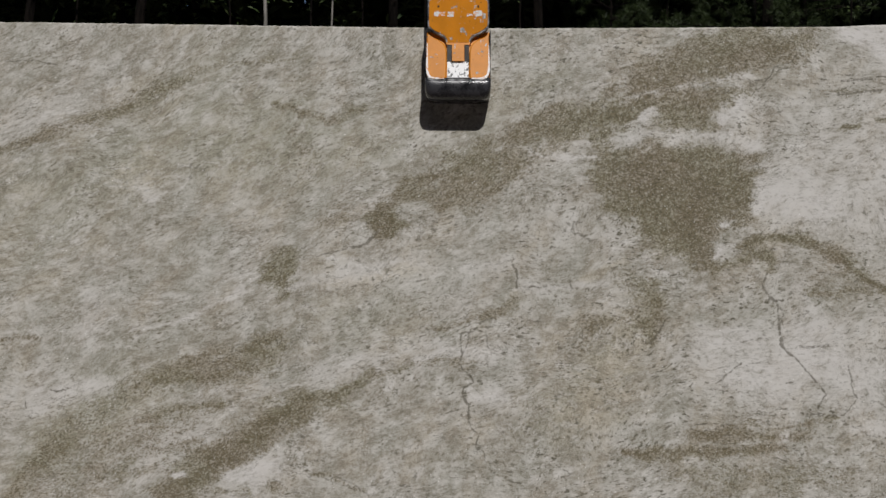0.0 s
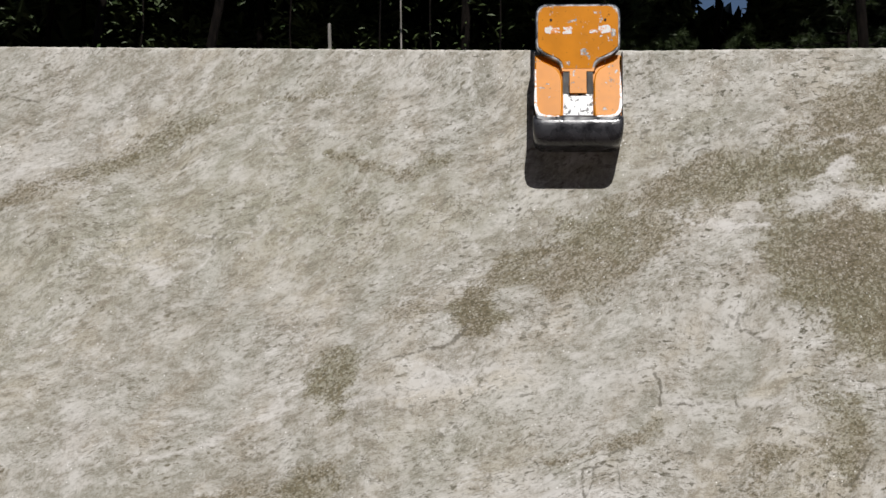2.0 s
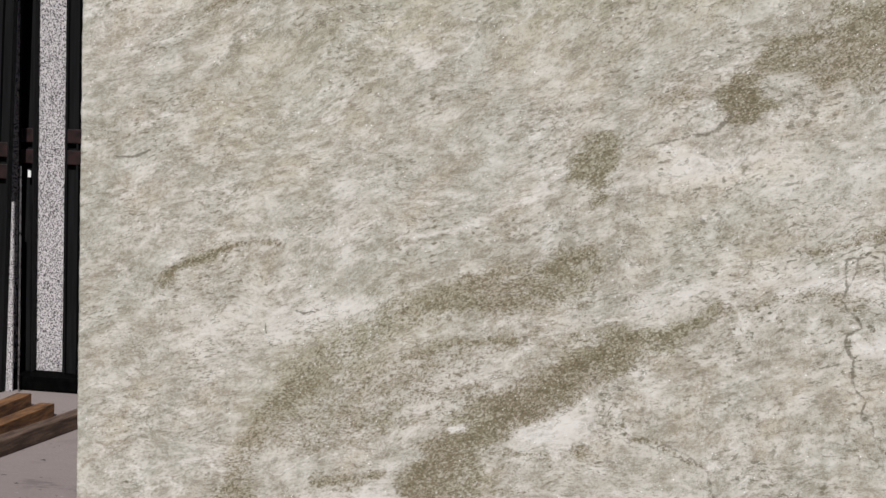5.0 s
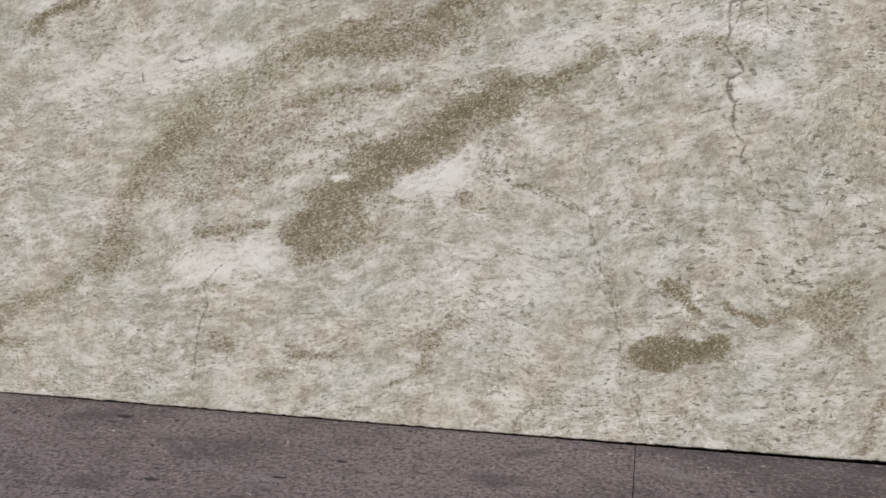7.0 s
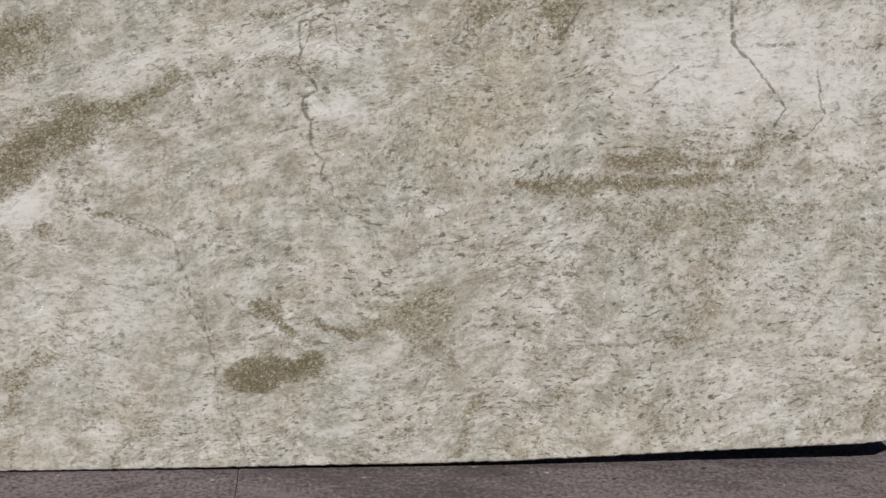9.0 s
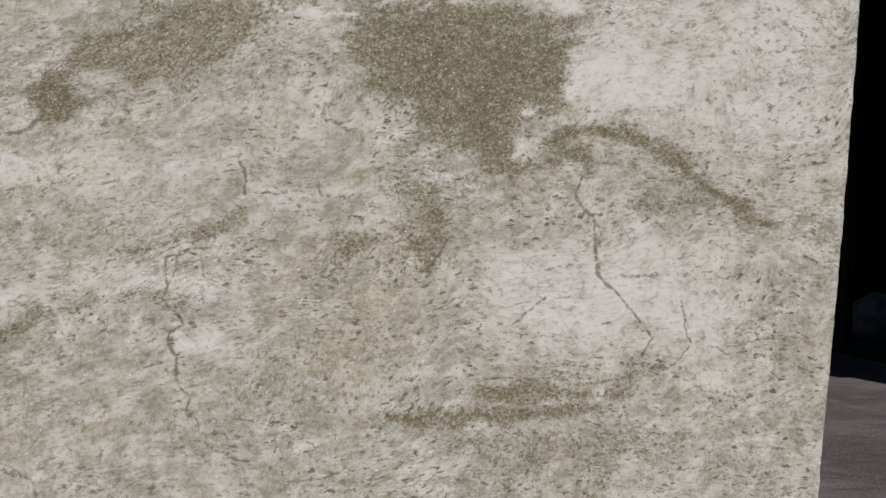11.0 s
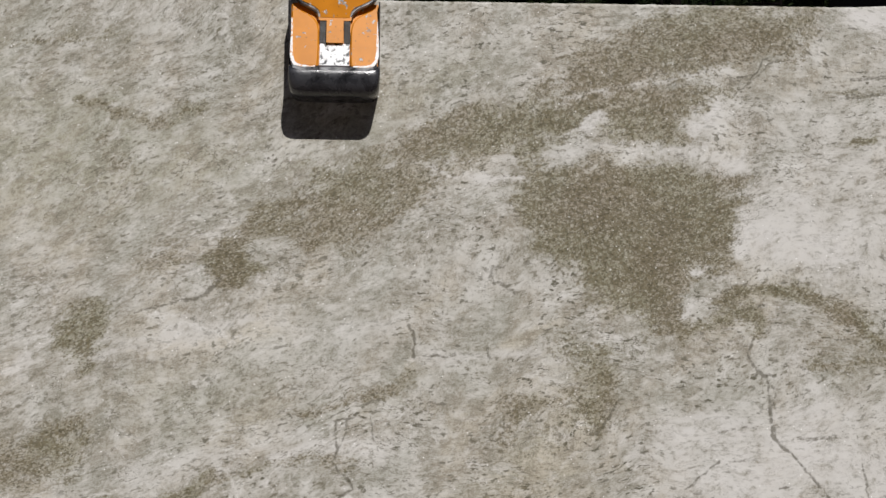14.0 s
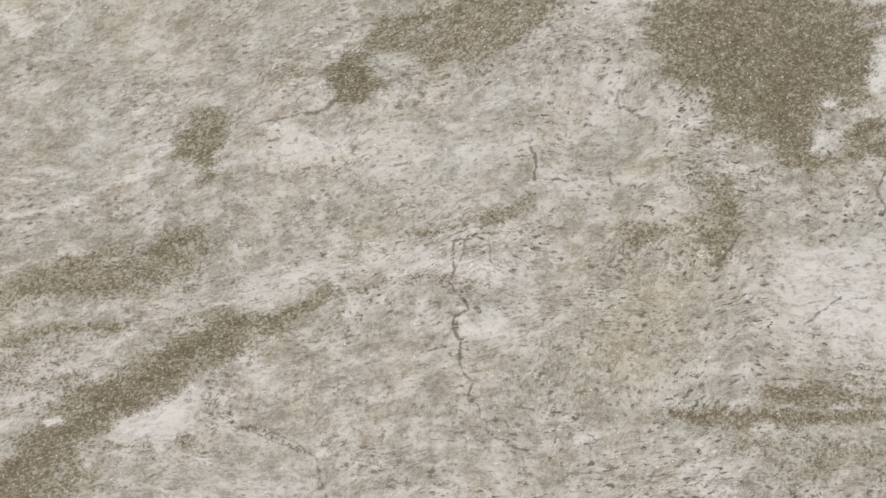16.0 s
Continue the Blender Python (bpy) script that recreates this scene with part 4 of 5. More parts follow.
area("vein", 0.6, 0.011, (1.447, 0.178), (1.487, 0.217), (1.552, 0.223), (1.594, 0.232), (1.606, 0.210), (1.554, 0.196), (1.497, 0.165))
stroke("pale", 0.6, (0.487, 0.230, 0.0059), (0.574, 0.256, 0.0059), (0.671, 0.282, 0.0058), (0.743, 0.312, 0.0058))
stroke("crack", 0.5, (1.115, 0.548, 0.0017), (1.172, 0.529, 0.0017), (1.239, 0.502, 0.0017), (1.306, 0.480, 0.0016))
stroke("crack", 0.45, (1.341, 0.365, 0.0016), (1.383, 0.306, 0.0018), (1.412, 0.239, 0.0018))
stroke("crack", 0.5, (1.425, 0.361, 0.0017), (1.457, 0.329, 0.0017), (1.496, 0.315, 0.0013))
stroke("crack", 0.45, (0.122, 0.117, 0.0016), (0.127, 0.072, 0.0016), (0.102, 0.031, 0.0015))
stroke("crack", 0.55, (2.001, 0.392, 0.0013), (2.097, 0.407, 0.0016), (2.199, 0.412, 0.0012))
stroke("crack", 0.5, (2.105, 0.332, 0.0014), (2.205, 0.341, 0.0014))
stroke("crack", 0.6, (1.930, 0.301, 0.0015), (2.010, 0.293, 0.0017), (2.058, 0.281, 0.0014))
stroke("crack", 0.6, (2.103, 0.252, 0.0014), (2.207, 0.258, 0.0016), (2.311, 0.265, 0.0014))
stroke("crack", 0.5, (2.024, 0.205, 0.0014), (2.174, 0.212, 0.0013))
stroke("crack", 0.6, (2.596, 0.234, 0.0014), (2.692, 0.228, 0.0017), (2.765, 0.221, 0.0016))
stroke("crack", 0.5, (2.671, 0.195, 0.0014), (2.762, 0.218, 0.0014))
stroke("crack", 0.35, (1.892, 0.456, 0.0012), (2.038, 0.466, 0.0013), (2.208, 0.460, 0.0013), (2.427, 0.468, 0.0014), (2.671, 0.477, 0.0013))
stroke("crack", 0.45, (2.613, 0.161, 0.0014), (2.699, 0.146, 0.0014))
stroke("crack", 0.5, (2.562, 0.370, 0.0014), (2.624, 0.362, 0.0016), (2.669, 0.335, 0.0014))
stroke("crack", 0.5, (2.246, 0.394, 0.0012), (2.374, 0.374, 0.0013))
stroke("crack", 0.5, (1.353, 0.382, 0.0015), (1.320, 0.376, 0.0013), (1.368, 0.319, 0.0015), (1.404, 0.262, 0.0018))
stroke("crack", 0.55, (1.429, 0.365, 0.0015), (1.461, 0.319, 0.0015), (1.489, 0.302, 0.0013))
stroke("crack", 0.7, (2.661, 1.577, 0.0018), (2.700, 1.573, 0.0023), (2.762, 1.578, 0.0017))
stroke("crack", 0.7, (2.568, 1.562, 0.0016), (2.661, 1.568, 0.0016))
stroke("crack", 0.65, (2.533, 1.528, 0.0016), (2.699, 1.541, 0.0021), (2.832, 1.540, 0.0023), (2.881, 1.548, 0.0014))
stroke("crack", 0.6, (2.851, 1.533, 0.0016), (2.887, 1.499, 0.0019), (2.927, 1.475, 0.0014))
stroke("vein", 0.3, (2.521, 1.526, 0.0045), (2.711, 1.539, 0.0069), (2.820, 1.540, 0.0058))
stroke("crack", 0.55, (1.907, 1.220, 0.0022), (1.886, 1.187, 0.0024), (1.860, 1.167, 0.0019), (1.914, 1.136, 0.0015))
stroke("crack", 0.7, (2.404, 1.604, 0.0027), (2.381, 1.577, 0.0029), (2.361, 1.545, 0.0023))
stroke("crack", 0.5, (2.451, 0.862, 0.0013), (2.543, 0.868, 0.0016))


def slab_mesh():
    """The front face as a fine sheet that carries the stone's marks, with rim and back."""
    inset = np.minimum(np.minimum(u * SLAB_W, (1 - u) * SLAB_W), np.minimum(v, 1 - v) * SLAB_TOP)
    gy = 0.0025 * np.clip(1 - inset / 0.004, 0, 1) ** 2
    front = np.stack([gx, gy, gz], -1).reshape(-1, 3)
    index = np.arange(COLS * ROWS).reshape(COLS, ROWS)
    quads = np.stack([index[:-1, :-1], index[1:, :-1], index[1:, 1:], index[:-1, 1:]], -1).reshape(-1, 4)
    loop = np.concatenate([index[:, 0], index[-1, 1:], index[-2::-1, -1], index[0, -2:0:-1]])
    back = front[loop].copy()
    back[:, 1] = SLAB_THICK
    first = len(front)
    ring = np.arange(len(loop)) + first
    rim = np.stack([loop, ring, np.roll(ring, -1), np.roll(loop, -1)], -1)
    data = bpy.data.meshes.new("slab_body")
    data.from_pydata(np.concatenate([front, back]), [], quads.tolist() + rim.tolist() + [ring[::-1].tolist()])
    faces = len(quads)
    slots = np.zeros(len(data.polygons), dtype=np.int32)
    slots[faces:] = 1
    data.polygons.foreach_set("material_index", slots)
    data.materials.append(STONE)
    data.materials.append(STONE_RIM)
    for name, field in marks.items():
        layer = data.attributes.new(name, "FLOAT", "POINT")
        layer.data.foreach_set("value", np.concatenate([field.ravel(), np.zeros(len(back))]).astype(np.float32))
    layer = data.attributes.new("flow", "FLOAT_VECTOR", "POINT")
    course = np.stack([gx, 0 * gx, flow_s], -1).reshape(-1, 3)
    layer.data.foreach_set("vector", np.concatenate([course, course[loop]]).astype(np.float32).ravel())
    data.update()
    return data


slab = tagged(new("stone_slab", slab_mesh()), "pale cream quartzite slab with olive-brown veins and hairline cracks, hanging from a clamp", "stone slab")


# ---- ground ----
def ground():
    """Two bays of concrete with an open joint between them, on bare earth that runs to the horizon."""
    left = thing("pavement", block(-14, 1.4492, -30, 12.0, -0.3, 0.0), CONCRETE, "grey stained concrete yard bay with dark pits", "concrete floor", kind="structure")
    thing("pavement", block(1.4508, 5.95, -30, 12.0, -0.3, 0.0), CONCRETE, "grey stained concrete yard bay with dark pits", "concrete floor", kind="structure")
    bm = bmesh.new()
    bm.faces.new([bm.verts.new((x, y, -0.06)) for x, y in ((-400, -400), (400, -400), (400, 400), (-400, 400))])
    thing("ground", bm, EARTH, "dark bare earth around the yard", "ground", kind="structure")
    rnd = random.Random(8)
    def smear(name, material, x0, y0, x1, y1, w, label):
        a, b = Vector((x0, y0)), Vector((x1, y1))
        side = Vector((-(b - a).y, (b - a).x)).normalized()
        up, low = [], []
        for k in range(9):
            p = a.lerp(b, k / 8) + side * rnd.uniform(-0.6, 0.6) * w
            h = w * (0.25 + math.sin(math.pi * k / 8)) * rnd.uniform(0.5, 1)
            up.append((*(p + side * h), 0.0015))
            low.append((*(p - side * h), 0.0015))
        bm = bmesh.new()
        rows = [[bm.verts.new(p) for p in line] for line in (up, low)]
        for k in range(8):
            bm.faces.new((rows[0][k], rows[0][k + 1], rows[1][k + 1], rows[1][k]))
        part(name, bm, material, left, label)
    smear("scuff", SCUFF, -0.345, 0.437, -0.20, 0.56, 0.004, "pale scrape on the concrete")
    smear("scuff", SCUFF, -0.46, 0.36, -0.37, 0.39, 0.003, "pale scrape on the concrete")
    for x, y, w in ((0.402, -0.074, 0.008), (0.797, -0.319, 0.004), (0.57, -0.38, 0.006)):
        smear("pit", JOINT, x - 0.016, y, x + 0.016, y + 0.003, w, "dark tar spot")


ground()

# ---- the lifting clamp ----
def lifting_clamp():
    root = empty("lifting_clamp", (1.559, 0.0, SLAB_TOP - 0.034), "worn orange steel lifting clamp gripping the slab's top edge", "lifting clamp")
    def add(name, bm, material, label="", smooth=False, parent=None):
        return part(name, bm, material, parent or root, label, smooth)
    root.scale = (1.045, 1.0, 1.02)
    # upper cover plate: rounded top corners, shoulders that sweep in to a narrow neck
    half = [(0.0315, -0.024), (0.0325, -0.0165), (0.0350, -0.0105), (0.0395, -0.0055), (0.0460, -0.0015), (0.0540, 0.0020), (0.0620, 0.0060), (0.0690, 0.0105), (0.0745, 0.0165), (0.0775, 0.0240), (0.0785, 0.034), (0.0785, 0.085)]
    half += [(0.0785 - 0.020 * (1 - math.cos(radians(a))), 0.087 + 0.020 * math.sin(radians(a))) for a in (20, 40, 60, 75, 90)]
    def ring(scale, drop, y):
        right = [(x - drop, z + (drop if z < 0.02 else -drop * min(1, (z - 0.02) / 0.06))) for x, z in half]
        pts = [(x * scale, y, z) for x, z in right] + [(-x * scale, y, z) for x, z in reversed(right)]
        return pts
    cover = add("cover_plate", loft([ring(1, 0, -0.0365), ring(1, 0, -0.0460), ring(1, 0.002, -0.0485)]), STEEL, "steel plate with its paint worn off the edges")
    add("paint_field", loft([ring(1, 0.0046, -0.0483), ring(1, 0.0050, -0.0497)]), ORANGE, "scratched orange paint", parent=cover)
    rnd = random.Random(12)
    for x0, x1, z0, z1 in ((-0.062, -0.033, 0.047, 0.062), (-0.028, -0.009, 0.046, 0.063), (0.020, 0.036, 0.049, 0.056), (0.036, 0.063, 0.048, 0.065)):
        pts = []
        for k in range(18):
            a = math.tau * k / 18
            cx, cz = (x0 + x1) / 2, (z0 + z1) / 2
            q = rnd.uniform(0.7, 1.12)
            pts.append((cx + q * (x1 - x0) / 2 * math.copysign(abs(math.cos(a)) ** 0.6, math.cos(a)), cz + q * (z1 - z0) / 2 * math.copysign(abs(math.sin(a)) ** 0.6, math.sin(a))))
        add("worn_lettering", loft([[(x, -0.0496, z) for x, z in pts], [(x, -0.0501, z) for x, z in pts]]), PRIMER, "flaked white lettering, unreadable", parent=cover)
    for x in (-0.05, 0.05):
        add("rivet", tube(bmesh.new(), (x, -0.0490, 0.075), (x, -0.0511, 0.075), 0.0028, 0.0022, 10), RUBBER, parent=cover)
    # lower shoe: slopes out and down, with two raised cheeks beside a sunk middle
    def slope(z):
        return -0.030 - 0.042 * (0.012 - z) / 0.137
    base = [(-0.078, 0.012), (0.078, 0.012), (0.078, -0.125), (-0.078, -0.125)]
    add("shoe", loft([[(x, -0.002, z) for x, z in base], [(x, slope(z), z) for x, z in base]]), ORANGE, "orange painted sloping shoe")
    for s in (-1, 1):
        rim = [(0.0788, 0.008), (0.0795, -0.04), (0.0795, -0.095), (0.0765, -0.112), (0.070, -0.1185), (0.030, -0.1185), (0.0285, -0.10), (0.0285, -0.045), (0.0315, -0.030), (0.038, -0.020), (0.050, -0.011), (0.066, -0.003)]
        cheek = [(s * x, z) for x, z in rim]
        def inset(k):
            return [(s * (0.055 + (abs(x) - 0.055) * k), -0.056 + (z + 0.056) * (1 - 0.6 * (1 - k))) for x, z in cheek]
        low = [(x, slope(z) + 0.004, z) for x, z in cheek]
        high = [(x, slope(z) - 0.0070, z) for x, z in cheek]
        cap = [(x, slope(z) - 0.0100, z) for x, z in inset(0.90)]
        c = add("cheek", loft([low, high, cap]), ORANGE, "raised orange cheek with chipped edges")
        outer = [(0.0790, -0.020), (0.0797, -0.095), (0.0767, -0.1122), (0.0705, -0.1188), (0.034, -0.1188), (0.034, -0.1160), (0.058, -0.1150), (0.0665, -0.1125), (0.0718, -0.105), (0.0745, -0.093), (0.0768, -0.022)]
        pts = [(s * x, z) for x, z in outer]
        add("chipped_edge", loft([[(x, slope(z) - 0.0062, z) for x, z in pts], [(x, slope(z) - 0.0101, z) for x, z in pts]]), mottled_edge, "bare primer along the chipped edge", parent=c)
        lug = [(s * 0.0165, -0.026), (s * 0.0275, -0.026), (s * 0.0275, -0.070), (s * 0.0165, -0.070)]
        add("hinge_lug", loft([[(x, slope(z) + 0.004, z) for x, z in lug], [(x, slope(z) - 0.004 - (0.004 if z > -0.05 else 0), z) for x, z in lug]]), LUG, "dark steel hinge lug")
    neck = [(-0.031, -0.008), (0.031, -0.008), (0.029, -0.025), (-0.029, -0.025)]
    add("neck", loft([[(x, slope(z) + 0.004, z) for x, z in neck], [(x, slope(z) - 0.0095, z) for x, z in neck]]), ORANGE, "orange neck under the cover plate")
    tongue = [(-0.0155, -0.024), (0.0155, -0.024), (0.0150, -0.070), (-0.0150, -0.070)]
    add("tongue", loft([[(x, slope(z) + 0.004, z) for x, z in tongue], [(x, slope(z) - 0.0105, z) for x, z in tongue]]), ORANGE, "orange middle tongue")
    label = [(-0.0268, -0.071), (0.0268, -0.071), (0.0268, -0.1175), (-0.0268, -0.1175)]
    add("label_plate", loft([[(x, slope(z) + 0.003, z) for x, z in label], [(x, slope(z) - 0.0045, z) for x, z in label]]), LABEL, "flaking white label, unreadable")
    # jaw: a black shoe under the cheeks, round at its lower corners
    rings = []
    for x, k in ((0.0822, 0.30), (0.0820, 0.52), (0.0806, 0.70), (0.0776, 0.84), (0.072, 0.94), (0.063, 0.99), (0.050, 1.0)):
        prof = [(-0.004, -0.112), (-0.070, -0.113), (-0.0775, -0.116), (-0.0825, -0.123), (-0.0845, -0.134), (-0.0838, -0.147), (-0.079, -0.159), (-0.070, -0.167), (-0.056, -0.171), (-0.004, -0.171)]
        rings.append([(x, -0.030 + (y + 0.030) * (0.72 + 0.28 * k), -0.116 + (z + 0.116) * (k if z < -0.116 else 1)) for y, z in prof])
    rings = [[(-x, y, z) for x, y, z in r] for r in rings] + rings[::-1]
    add("jaw", loft(rings), CAST, "blackened steel jaw with rounded edges", smooth=True)
    lip = [(-0.0775, -0.108), (-0.072, -0.1165), (-0.060, -0.1195), (0.060, -0.1195), (0.072, -0.1165), (0.0775, -0.108), (0.0745, -0.1215), (0.062, -0.1255), (-0.062, -0.1255), (-0.0745, -0.1215)]
    add("steel_lip", loft([[(x, -0.070, z) for x, z in lip], [(x, -0.0835, z) for x, z in lip]]), STEEL, "worn bright steel lip")
    add("grip_pad", block(-0.074, 0.074, -0.0045, -0.0005, -0.165, -0.005, 0.001), RUBBER, "black rubber grip pad")
    for s in (-1, 1):
        add("side_plate", block(s * 0.0802 - 0.0012, s * 0.0802 + 0.0012, -0.062, -0.004, -0.118, 0.010, 0.0008), CAST, "dark steel side plate")
    # bridge over the slab and the jaw behind
    add("bridge", block(-0.06, 0.06, -0.045, 0.075, 0.0375, 0.07, 0.006), CAST, "steel bridge over the slab")
    add("rear_jaw", block(-0.07, 0.07, SLAB_THICK + 0.0005, 0.075, -0.13, 0.05, 0.006), CAST, "black rear jaw")


mottled_edge = mottled("chipped_primer", (0.6, 0.24, 0.04), (0.78, 0.77, 0.76), 170.0, 0.46)
lifting_clamp()


# ---- stacked slabs, timbers ----
def granite_slab(x0, x1, y0, y1, z0, z1, material, label, group):
    bm = block(x0, x1, y0, y1, z0, z1, 0.003)
    return thing("granite_slab", bm, material, label, "granite slab", group)


def rack_post(x0, x1, y0, label, lean=0.0, foot=0.06):
    """A black steel upright: a web with ribs standing off it, a foot and two clip straps."""
    root = empty("rack_post", ((x0 + x1) / 2, y0, foot), label, "rack post", "uprights of the slab rack")
    root.rotation_euler = (0, radians(lean), 0)
    w = (x1 - x0) / 2
    part("web", block(-w, w, 0.02, 0.035, 0.0, 1.95, 0.002), BLACK, root)
    ribs = max(2, round(2 * w / 0.04))
    for k in range(ribs):
        x = -w + 0.005 + k * (2 * w - 0.010) / (ribs - 1)
        part("rib", block(x - 0.005, x + 0.005, 0.0, 0.021, 0.0, 1.95, 0.002), BLACK, root)
    for z in (0.90, 0.99):
        part("strap", block(-w + 0.012, w - 0.006, -0.002, 0.012, z, z + 0.06, 0.003), RUST, root, "dark reddish painted strap")
    return root


def slab_stack():
    granite_slab(-2.3, -1.25, 2.845, 2.87, 0.06, 1.92, GRANITE, "black and white speckled granite slab standing upright in a rack", "speckled slabs")
    granite_slab(-2.3, -1.25, 2.878, 2.90, 0.06, 1.90, DARK_STONE, "dark granite slab standing behind a speckled one", "speckled slabs")
    rack_post(-1.476, -1.36, 2.80, "black ribbed steel post of a slab rack")
    rack_post(-1.69, -1.617, 2.80, "black ribbed steel post of a slab rack")
    rack_post(-1.90, -1.650, 2.60, "wide black ribbed steel post leaning in a slab rack", 1.5, 0.0)
    granite_slab(-1.95, -1.622, 2.640, 2.652, 0.0, 0.80, GRANITE, "narrow speckled granite slab showing beside a black post", "speckled slabs")
    thing("steel_strip", block(-1.596, -1.590, 2.640, 2.647, 0.0, 0.95, 0.001), STEEL, "thin bare steel strip beside a rack post", "steel strip")
    thing("paper_tag", block(-1.64, -1.626, 2.788, 2.792, 0.90, 0.93, 0.0005), WHITE, "small torn white paper tag on a rack post", "tag")
    # low block added to paint the dark gap of shade beneath the slabs
    thing("shade_block", block(-2.6, -1.2, 2.68, 3.3, 0.0, 0.06, 0.01), UNDER_SHADE, "added near-black block that stands in for the shade under the stacked slabs", "support beam")
    for x0, x1, y0, y1, z1, turn, mat, label in (
        (-1.077, -1.016, 0.5, 2.5, 0.057, -2.0, TIMBER, "weathered brown timber beam lying on the concrete"),
        (-1.260, -1.200, 0.7, 2.21, 0.052, 3.5, RED_TIMBER, "reddish brown timber beam lying on the concrete"),
        (-1.445, -1.384, 0.8, 2.37, 0.052, 6.0, RED_TIMBER, "warm brown timber beam with a sawn end, lying on the concrete"),
    ):
        pivot = Matrix.Translation((x1, 1.73 if turn < 0 else y1, 0))
        m = pivot @ Matrix.Rotation(radians(turn), 4, "Z") @ pivot.inverted()
        thing("timber_beam", block(x0, x1, y0, y1, 0.0, z1, 0.005, m), mat, label, "timber beam", "timber beams beside the stack")


slab_stack()


# ---- dark shed beside the yard ----
def shed():
    root = empty("shed", (6.0, 5.0, 0), "open shed beside the yard, its interior shade put into near-black boards", "shed")
    def add(name, bm, material, label=""):
        for v in bm.verts:
            v.co -= root.location
        return part(name, bm, material, root, label)
    # walls and floor take the near-black colour that paints the interior's shade
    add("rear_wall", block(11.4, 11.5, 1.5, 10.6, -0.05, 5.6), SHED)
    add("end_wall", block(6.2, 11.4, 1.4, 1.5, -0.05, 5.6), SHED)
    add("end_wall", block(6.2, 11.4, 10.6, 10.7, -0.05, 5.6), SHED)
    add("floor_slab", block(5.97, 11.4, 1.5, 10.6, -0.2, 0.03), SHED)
    add("roof", block(5.7, 11.7, 1.1, 10.8, 5.6, 5.7), TIN, "dull tin roof")
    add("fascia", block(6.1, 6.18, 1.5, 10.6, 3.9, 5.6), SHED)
    bm = tube(bmesh.new(), (6.0, 5.2, 2.61), (6.0, 7.1, 2.61), 0.004, 0.004, 6)
    line = thing("bunting_line", bm, RUBBER, "thin dark line with small white pennants across the shed's mouth", "bunting")
    for k, y in enumerate((5.72, 5.94, 6.12, 6.30, 6.43, 6.57, 6.72)):
        w = 0.022
        rings = [[(6.0 + d, y - w, 2.608), (6.0 + d, y + w, 2.608), (6.0 + d, y + 0.3 * w, 2.56), (6.0 + d, y - 0.2 * w, 2.558)] for d in (-0.002, 0.002)]
        part("pennant", loft(rings), WHITE, line)
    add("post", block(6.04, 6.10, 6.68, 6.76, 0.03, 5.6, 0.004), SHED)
    thing("sign_plate", block(6.02, 6.039, 6.69, 6.75, 1.76, 1.89, 0.002), WHITE, "small white plate fixed to a dark shed post", "sign plate")
    bm = bmesh.new()
    bmesh.ops.create_icosphere(bm, subdivisions=3, radius=0.2)
    for v in bm.verts:
        v.co = Vector((6.45, 7.0, 0.2)) + Vector((v.co.x, v.co.y * 1.3, max(v.co.z, -0.17) * 0.95)) * (1 + 0.22 * noise.noise(v.co * 7))
    thing("sack", bm, SACK, "crumpled grey plastic sack on the shed's floor", "sack", smooth=True)


shed()


# ---- trees behind ----
def in_gap(p):
    """Whether a place lies in the slanting gap of the foliage through which a scrap of sky shows."""
    t = (p.y + 2.7) / 30.7
    return abs(p.x - 1.55 - 3.95 * t) < 0.62 * t and abs(p.z - 1.0 - 9.75 * t) < 0.6 * t


def stem(points, radii, sides=8):
    """One continuous tapered stem through the points."""
    sections = []
    for p, r in zip(points, radii):
        sections.append([(p[0] + r * math.cos(i * math.tau / sides), p[1] + r * math.sin(i * math.tau / sides), p[2]) for i in range(sides)])
    return loft(sections)


def leaf_clumps(count, centre, size, leaf, rnd, low=None, at=(0, 0, 0)):
    """Many small folded leaves scattered in uneven clumps round centre."""
    verts, faces = [], []
    hubs = [Vector(centre) + Vector((rnd.gauss(0, size[0]), rnd.gauss(0, size[1]), rnd.gauss(0, size[2]))) for _ in range(max(3, count // 45))]
    for _ in range(count):
        p = rnd.choice(hubs) + Vector((rnd.gauss(0, 0.22), rnd.gauss(0, 0.22), rnd.gauss(0, 0.16)))
        if (low is not None and p.z < low) or in_gap(p + Vector(at)):
            continue
        q = Euler((rnd.uniform(-0.9, 0.9), rnd.uniform(-0.9, 0.9), rnd.uniform(0, 6.3))).to_matrix()
        a = leaf * rnd.uniform(0.6, 1.3)
        base = len(verts)
        for x, y, z in ((0, -a, 0), (0.34 * a, -0.1 * a, 0.12 * a), (0, a, -0.15 * a), (-0.34 * a, -0.1 * a, 0.12 * a)):
            verts.append(p + q @ Vector((x, y, z)))
        faces += [(base, base + 1, base + 2), (base, base + 2, base + 3)]
    return verts, faces


